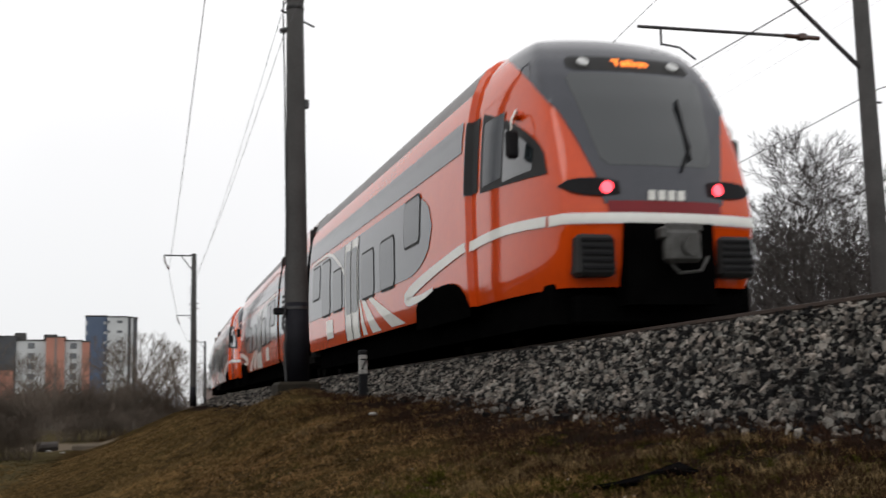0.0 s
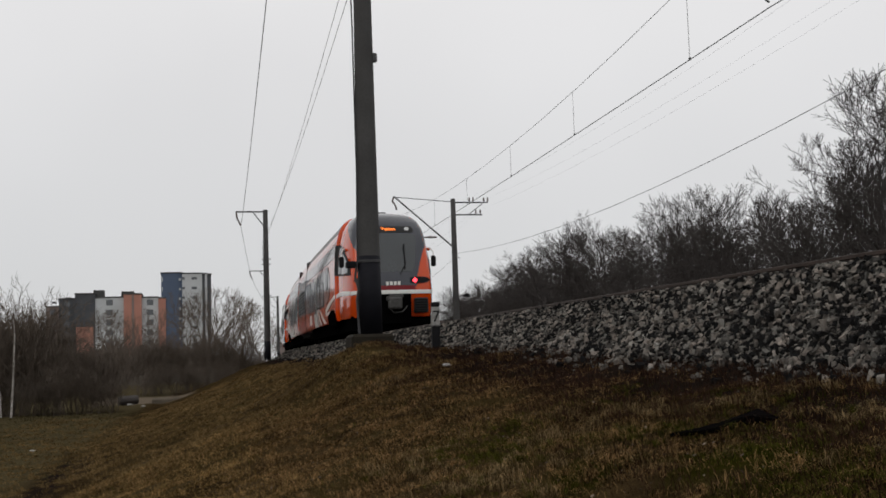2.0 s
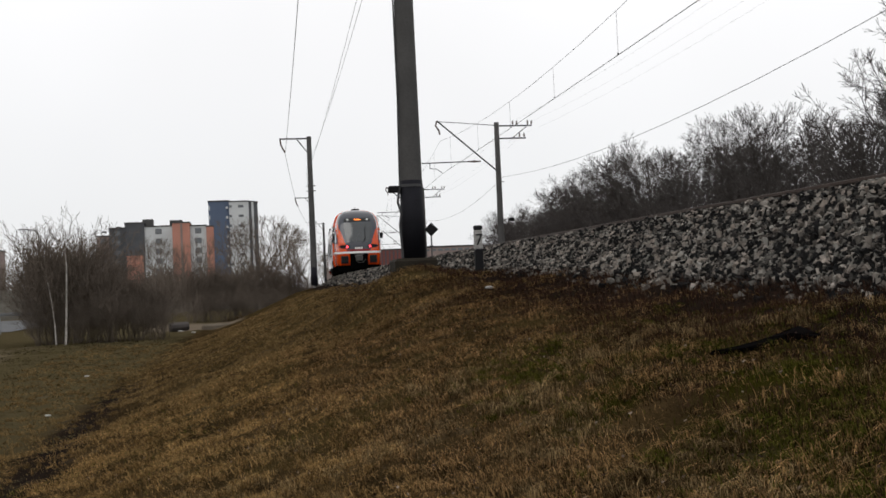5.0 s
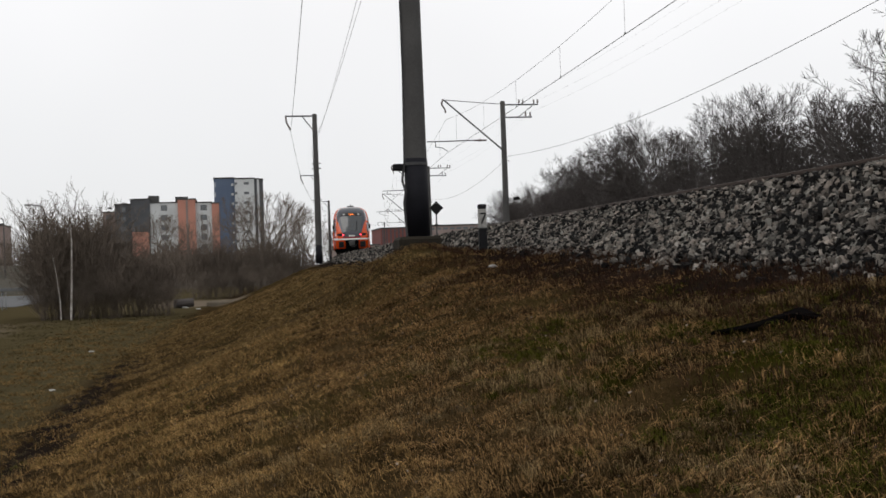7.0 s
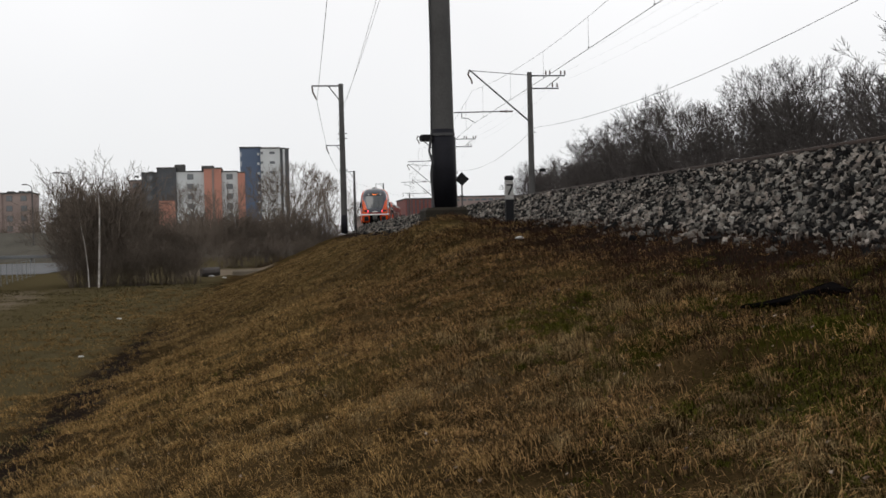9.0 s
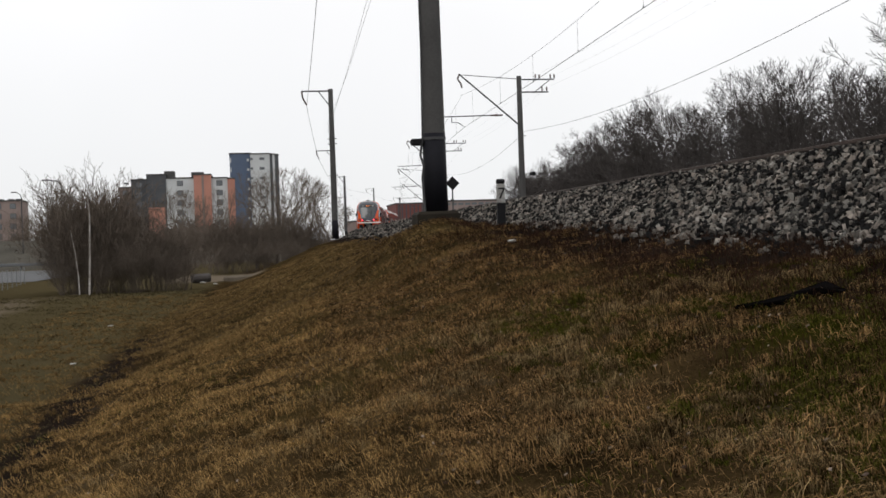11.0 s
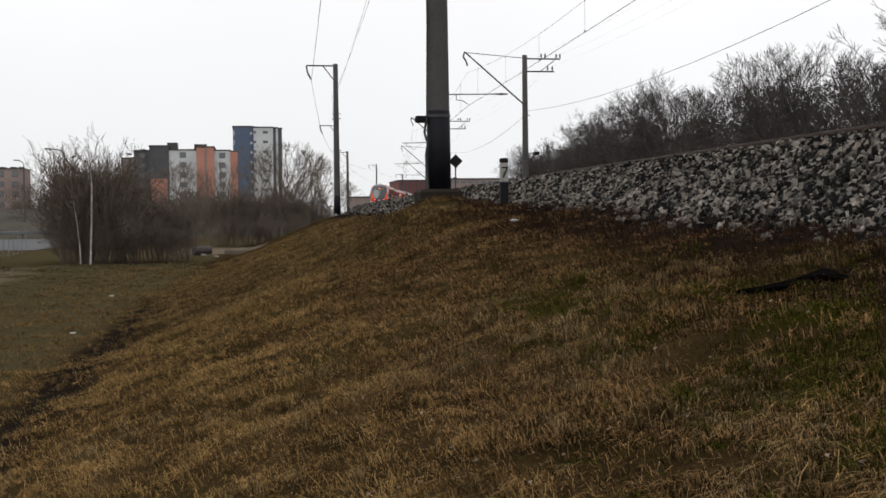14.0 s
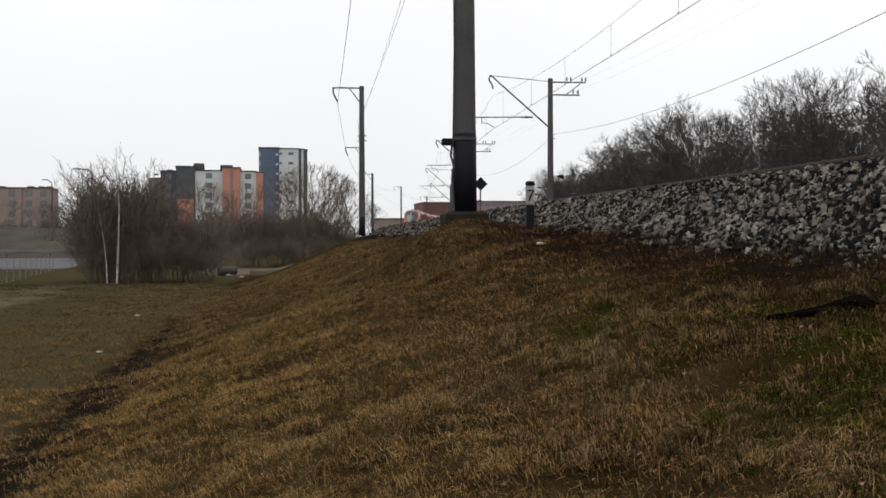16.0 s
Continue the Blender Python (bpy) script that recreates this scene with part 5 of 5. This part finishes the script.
# ---- turf ----
def blades(name, label, material, rng, count, area, h0, h1, width, keep, flat=0.9, clump=1):
    """Bent blades: a bottom and a middle pair of points and a tip each."""
    x0, x1, y0, y1, bias = area
    V, Fc, n = [], [], 0
    tries = 0
    while n < count and tries < count * 6:
        tries += 1
        y = y0 + (y1 - y0) * rng.random() ** bias
        x = x0 + (x1 - x0) * rng.random() + bend(y)
        if rng.random() > keep(x, y):
            continue
        for c in range(clump):
            px, py = x + rng.gauss(0, 0.045) * (clump > 1), y + rng.gauss(0, 0.045) * (clump > 1)
            z = soil(px, py) - 0.01
            far = 1 + max(0.0, y - 8) * 0.05
            h = (h0 + (h1 - h0) * rng.random() ** 1.6) * (1 + 0.15 * (far - 1))
            w = width * far * rng.uniform(0.6, 1.3)
            a = 3.3 + 2.2 * noise.noise((x * 0.7, y * 0.7, 90.0)) + rng.gauss(0, 1.5)
            lean = flat * rng.uniform(0.3, 1.1)
            dx, dy = math.cos(a), math.sin(a)
            # downhill sag to the left
            dx -= 0.25
            sx, sy = -dy * w, dx * w
            mx, my, mz = px + dx * h * 0.42 * lean, py + dy * h * 0.42 * lean, z + h * (0.62 - 0.2 * lean)
            tx, ty, tz = px + dx * h * lean, py + dy * h * lean, z + h * max(0.08, 1.0 - 0.75 * lean)
            i = len(V)
            V += [(px - sx, py - sy, z), (px + sx, py + sy, z), (mx - sx * 0.8, my - sy * 0.8, mz), (mx + sx * 0.8, my + sy * 0.8, mz), (tx, ty, tz)]
            Fc += [(i, i + 1, i + 3, i + 2), (i + 2, i + 3, i + 4)]
            n += 1
    ob = part(name, (V, Fc), material)
    tagged(ob, label, "grass", kind="stuff")


def tussocks(name, label, material, rng, count, area, size, width, keep, many=46):
    """Clumps of long blades that spring from one root and arch outwards and downhill."""
    x0, x1, y0, y1, bias = area
    V, Fc, n, tries = [], [], 0, 0
    while n < count and tries < count * 12:
        tries += 1
        y = y0 + (y1 - y0) * rng.random() ** bias
        x = x0 + (x1 - x0) * rng.random() + bend(y)
        if rng.random() > keep(x, y):
            continue
        n += 1
        z = soil(x, y) - 0.01
        big = size * rng.uniform(0.55, 1.3)
        far = 1 + max(0.0, y - 7) * 0.06
        sweep = rng.uniform(2.4, 4.2)
        for k in range(int(many / far ** 0.7)):
            a, h, f = rng.uniform(0, 6.283), big * rng.uniform(0.5, 1.15), rng.uniform(0.25, 1.0)
            dx, dy = math.cos(a) * f + 0.45 * math.cos(sweep), math.sin(a) * f + 0.45 * math.sin(sweep)
            px, py = x + rng.gauss(0, 0.16 * big), y + rng.gauss(0, 0.16 * big)
            norm = math.hypot(dx, dy) + 1e-6
            w = width * far * rng.uniform(0.5, 1.2)
            sx, sy = -dy / norm * w, dx / norm * w
            i = len(V)
            for u, up, thin in ((0.0, 0.0, 1.0), (0.35, 0.48, 0.9), (0.75, 0.62 - 0.25 * f, 0.6)):
                V += [(px + dx * h * u - sx * thin, py + dy * h * u - sy * thin, z + h * up), (px + dx * h * u + sx * thin, py + dy * h * u + sy * thin, z + h * up)]
            V.append((px + dx * h * 1.05, py + dy * h * 1.05, z + h * max(0.05, 0.5 - 0.5 * f)))
            Fc += [(i, i + 1, i + 3, i + 2), (i + 2, i + 3, i + 5, i + 4), (i + 4, i + 5, i + 6)]
    tagged(part(name, (V, Fc), material), label, "grass", kind="stuff")


def make_turf():
    rng = random.Random(31)
    patch = lambda x, y, f, o: noise.noise((x * f, y * f, o))

    def straw(x, y):
        s = x - bend(y)
        k = 0.5 + 0.8 * patch(x, y, 0.9, 2.0) + 1.5 * patch(x, y, 3.0, 8.0) + 0.9 * patch(x, y, 7.0, 5.0)
        ditch = 0.8 * math.exp(-((s + 2.35) / 0.5) ** 2) * (1 - smooth_step(20, 28, y))
        return max(0.16, smooth_step(0.0, 1.0, k)) * (1 - ditch) * (1 - 0.75 * smooth_step(2.6, 3.9, s)) * (0.55 if s < -2.2 else 1) * (1 - 0.45 * smooth_step(1.6, 2.6, s) * (1 - smooth_step(7, 10, y)))

    def green(x, y):
        s = x - bend(y)
        right = smooth_step(1.35, 2.2, s) * (1 - smooth_step(7, 10, y)) * 0.9
        return max(0.0, right * (0.45 + 1.6 * patch(x, y, 1.1, 61.0)) + 0.2 * patch(x, y, 0.6, 17.0)) * (1 - 0.9 * smooth_step(3.4, 4.2, s))

    def weed(x, y):
        s = x - bend(y)
        return max(0.0, 0.1 + smooth_step(2.7, 3.4, s) + 0.9 * patch(x, y, 1.1, 29.0)) * (1 - smooth_step(4.8, 5.15, s))

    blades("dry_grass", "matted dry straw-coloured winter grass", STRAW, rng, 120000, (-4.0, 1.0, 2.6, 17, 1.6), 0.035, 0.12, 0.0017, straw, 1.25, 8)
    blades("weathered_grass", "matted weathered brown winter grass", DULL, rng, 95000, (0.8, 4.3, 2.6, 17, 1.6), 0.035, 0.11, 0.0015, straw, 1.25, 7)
    blades("far_dry_grass", "matted dry straw-coloured winter grass", FARSTRAW, rng, 80000, (-6.5, 4.3, 15, 50, 1.4), 0.04, 0.11, 0.0035, straw, 1.25, 6)
    pale = mat("pale_straw", (0.030, 0.019, 0.008), (0.36, 0.255, 0.125), 0.9, 8, 1.0, spec=0.0, island=0.9, span=(0.55, 1.3))

    def tuft(x, y):
        return smooth_step(-0.05, 0.35, patch(x, y, 1.5, 51.0)) * (0.35 + 0.65 * smooth_step(-0.5, 1.5, x)) * (1 - 0.8 * smooth_step(3.2, 4.2, x - bend(y))) + 0.05

    tussocks("straw_tufts", "arching tufts of long pale dead grass", pale, rng, 520, (-2.4, 4.1, 2.7, 9, 1.3), 0.14, 0.0016, tuft, 44)
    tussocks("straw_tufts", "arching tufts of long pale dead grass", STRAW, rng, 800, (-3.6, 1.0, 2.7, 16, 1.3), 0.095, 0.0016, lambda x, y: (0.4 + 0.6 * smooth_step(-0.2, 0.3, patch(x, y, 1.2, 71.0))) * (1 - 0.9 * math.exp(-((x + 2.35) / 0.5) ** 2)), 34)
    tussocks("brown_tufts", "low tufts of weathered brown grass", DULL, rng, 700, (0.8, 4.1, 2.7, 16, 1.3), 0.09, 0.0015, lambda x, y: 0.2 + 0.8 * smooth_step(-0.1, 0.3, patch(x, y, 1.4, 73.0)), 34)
    tussocks("far_straw_tufts", "arching tufts of long pale dead grass", FARSTRAW, rng, 1300, (-5.0, 4.1, 14, 34, 1.1), 0.13, 0.0018, lambda x, y: 0.3 + 0.7 * smooth_step(-0.2, 0.3, patch(x, y, 0.8, 77.0)), 30)
    tussocks("green_tufts", "small tufts of fresh green grass", GREEN, rng, 420, (1.0, 3.8, 2.7, 9, 1.3), 0.085, 0.0016, green, 34)
    blades("green_grass", "patches of short green grass and moss", GREEN, rng, 55000, (-2.5, 4.0, 2.6, 16, 1.8), 0.02, 0.07, 0.0022, green, 1.0, 6)
    blades("dead_weeds", "dark reddish dead weeds along the ballast", WEED, rng, 95000, (2.2, 5.1, 3.5, 30, 1.5), 0.04, 0.15, 0.0016, weed, 0.8, 5)
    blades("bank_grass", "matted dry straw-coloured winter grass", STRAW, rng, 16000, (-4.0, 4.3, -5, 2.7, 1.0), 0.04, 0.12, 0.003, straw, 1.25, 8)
    blades("field_grass", "short brown grass on the field", FIELDGRASS, rng, 70000, (-14, -2.2, 8, 54, 1.0), 0.03, 0.08, 0.0035, lambda x, y: max(0.1, 0.55 + 0.9 * patch(x, y, 0.5, 3.0)), 1.1, 4)


make_turf()


# ---- litter, black piece, twigs ----
def make_litter():
    rng = random.Random(41)
    # irregular black tapered piece in the weeds
    bm = B()
    pts = [Vector((2.87, 6.38, 0)), Vector((3.01, 6.30, 0)), Vector((3.14, 6.22, 0)), Vector((3.27, 6.13, 0)), Vector((3.39, 6.05, 0))]
    rad = [0.010, 0.022, 0.036, 0.040, 0.018]
    rings = []
    for p, r in zip(pts, rad):
        z = soil(p.x, p.y) + 0.02 + r * 0.6
        rings.append([bm.verts.new((p.x + 0.02 * rng.gauss(0, 1), p.y + 1.2 * r * math.cos(a) * rng.uniform(0.7, 1.3), z + r * math.sin(a) * rng.uniform(0.7, 1.3))) for a in [6.283 * k / 9 for k in range(9)]])
    for a, b in zip(rings, rings[1:]):
        for k in range(9):
            bm.faces.new((a[k], a[(k + 1) % 9], b[(k + 1) % 9], b[k]))
    bm.faces.new(rings[0])
    bm.faces.new(rings[-1][::-1])
    log = part("black_piece", bm, mat("matt_black", (0.003, 0.003, 0.003), (0.006, 0.005, 0.005), 6, 40, 1.0, bump=0.01, spec=0.0))
    tagged(log, "short irregular black piece lying in the weeds", "log")
    paper = mat("dirty_white_paper", (0.50, 0.50, 0.48), (0.34, 0.33, 0.31), 9, 60, 0.8)
    for x, y, r in ((3.35, 14.31, 0.05), (-3.29, 21.6, 0.045), (-3.79, 31.5, 0.055), (-2.6, 62, 0.12), (-1.9, 61, 0.1)):
        bm = B()
        bmesh.ops.create_icosphere(bm, subdivisions=2, radius=r)
        for v in bm.verts:
            v.co = Vector((v.co.x * 1.3, v.co.y, v.co.z * 0.35)) * rng.uniform(0.75, 1.25)
        ob = part("litter", bm, paper)
        ob.location = (x, y, soil(x, y) + 0.04 + 0.2 * r)
        tagged(ob, "crumpled dirty white scrap of litter in the grass", "litter", group="scraps of litter")
    # curled dead leaves in the turf
    leaf = mat("pale_dead_leaf", (0.24, 0.19, 0.145), (0.035, 0.020, 0.012), 9, 60, 0.9, spec=0.1, island=1.0, span=(0.2, 0.75))
    V, Fc = [], []
    for k in range(1500):
        y = 2.8 + 11 * rng.random() ** 1.4
        x = rng.uniform(-1.5, 4.2)
        z = soil(x, y) + rng.uniform(0.02, 0.06)
        a, r = rng.uniform(0, 6.283), rng.uniform(0.006, 0.014)
        c, s = math.cos(a) * r, math.sin(a) * r
        i = len(V)
        V += [(x - c, y - s, z), (x + 0.5 * s, y - 0.5 * c, z - 0.3 * r), (x + c, y + s, z + 0.6 * r), (x - 0.5 * s, y + 0.5 * c, z + 0.5 * r)]
        Fc += [(i, i + 1, i + 2), (i, i + 2, i + 3)]
    ob = part("dead_leaves", (V, Fc), leaf)
    tagged(ob, "scattered pale curled dead leaves in the grass", "leaves", kind="stuff")
    # rubble and a trunk at the far edge of the field
    bm = B()
    rod(bm, (-3.3, 64.5, FIELD + 0.25), (-2.3, 64.8, FIELD + 0.3), 0.28, 0.24, 10)
    ob = part("tree_stump", bm, BARK)
    tagged(ob, "dark cut trunk lying at the field's edge", "log")
    bm = B()
    box(bm, -1.6, 1.9, 66.0, 66.5, FIELD - 0.1, FIELD + 0.3, 0.1)
    ob = part("low_wall", bm, mat("sandy_rubble", (0.10, 0.085, 0.065), (0.16, 0.135, 0.105), 2, 20, 1.0, bump=0.02, spec=0.0))
    tagged(ob, "low broken concrete wall at the field's edge", "wall")


make_litter()


motions()
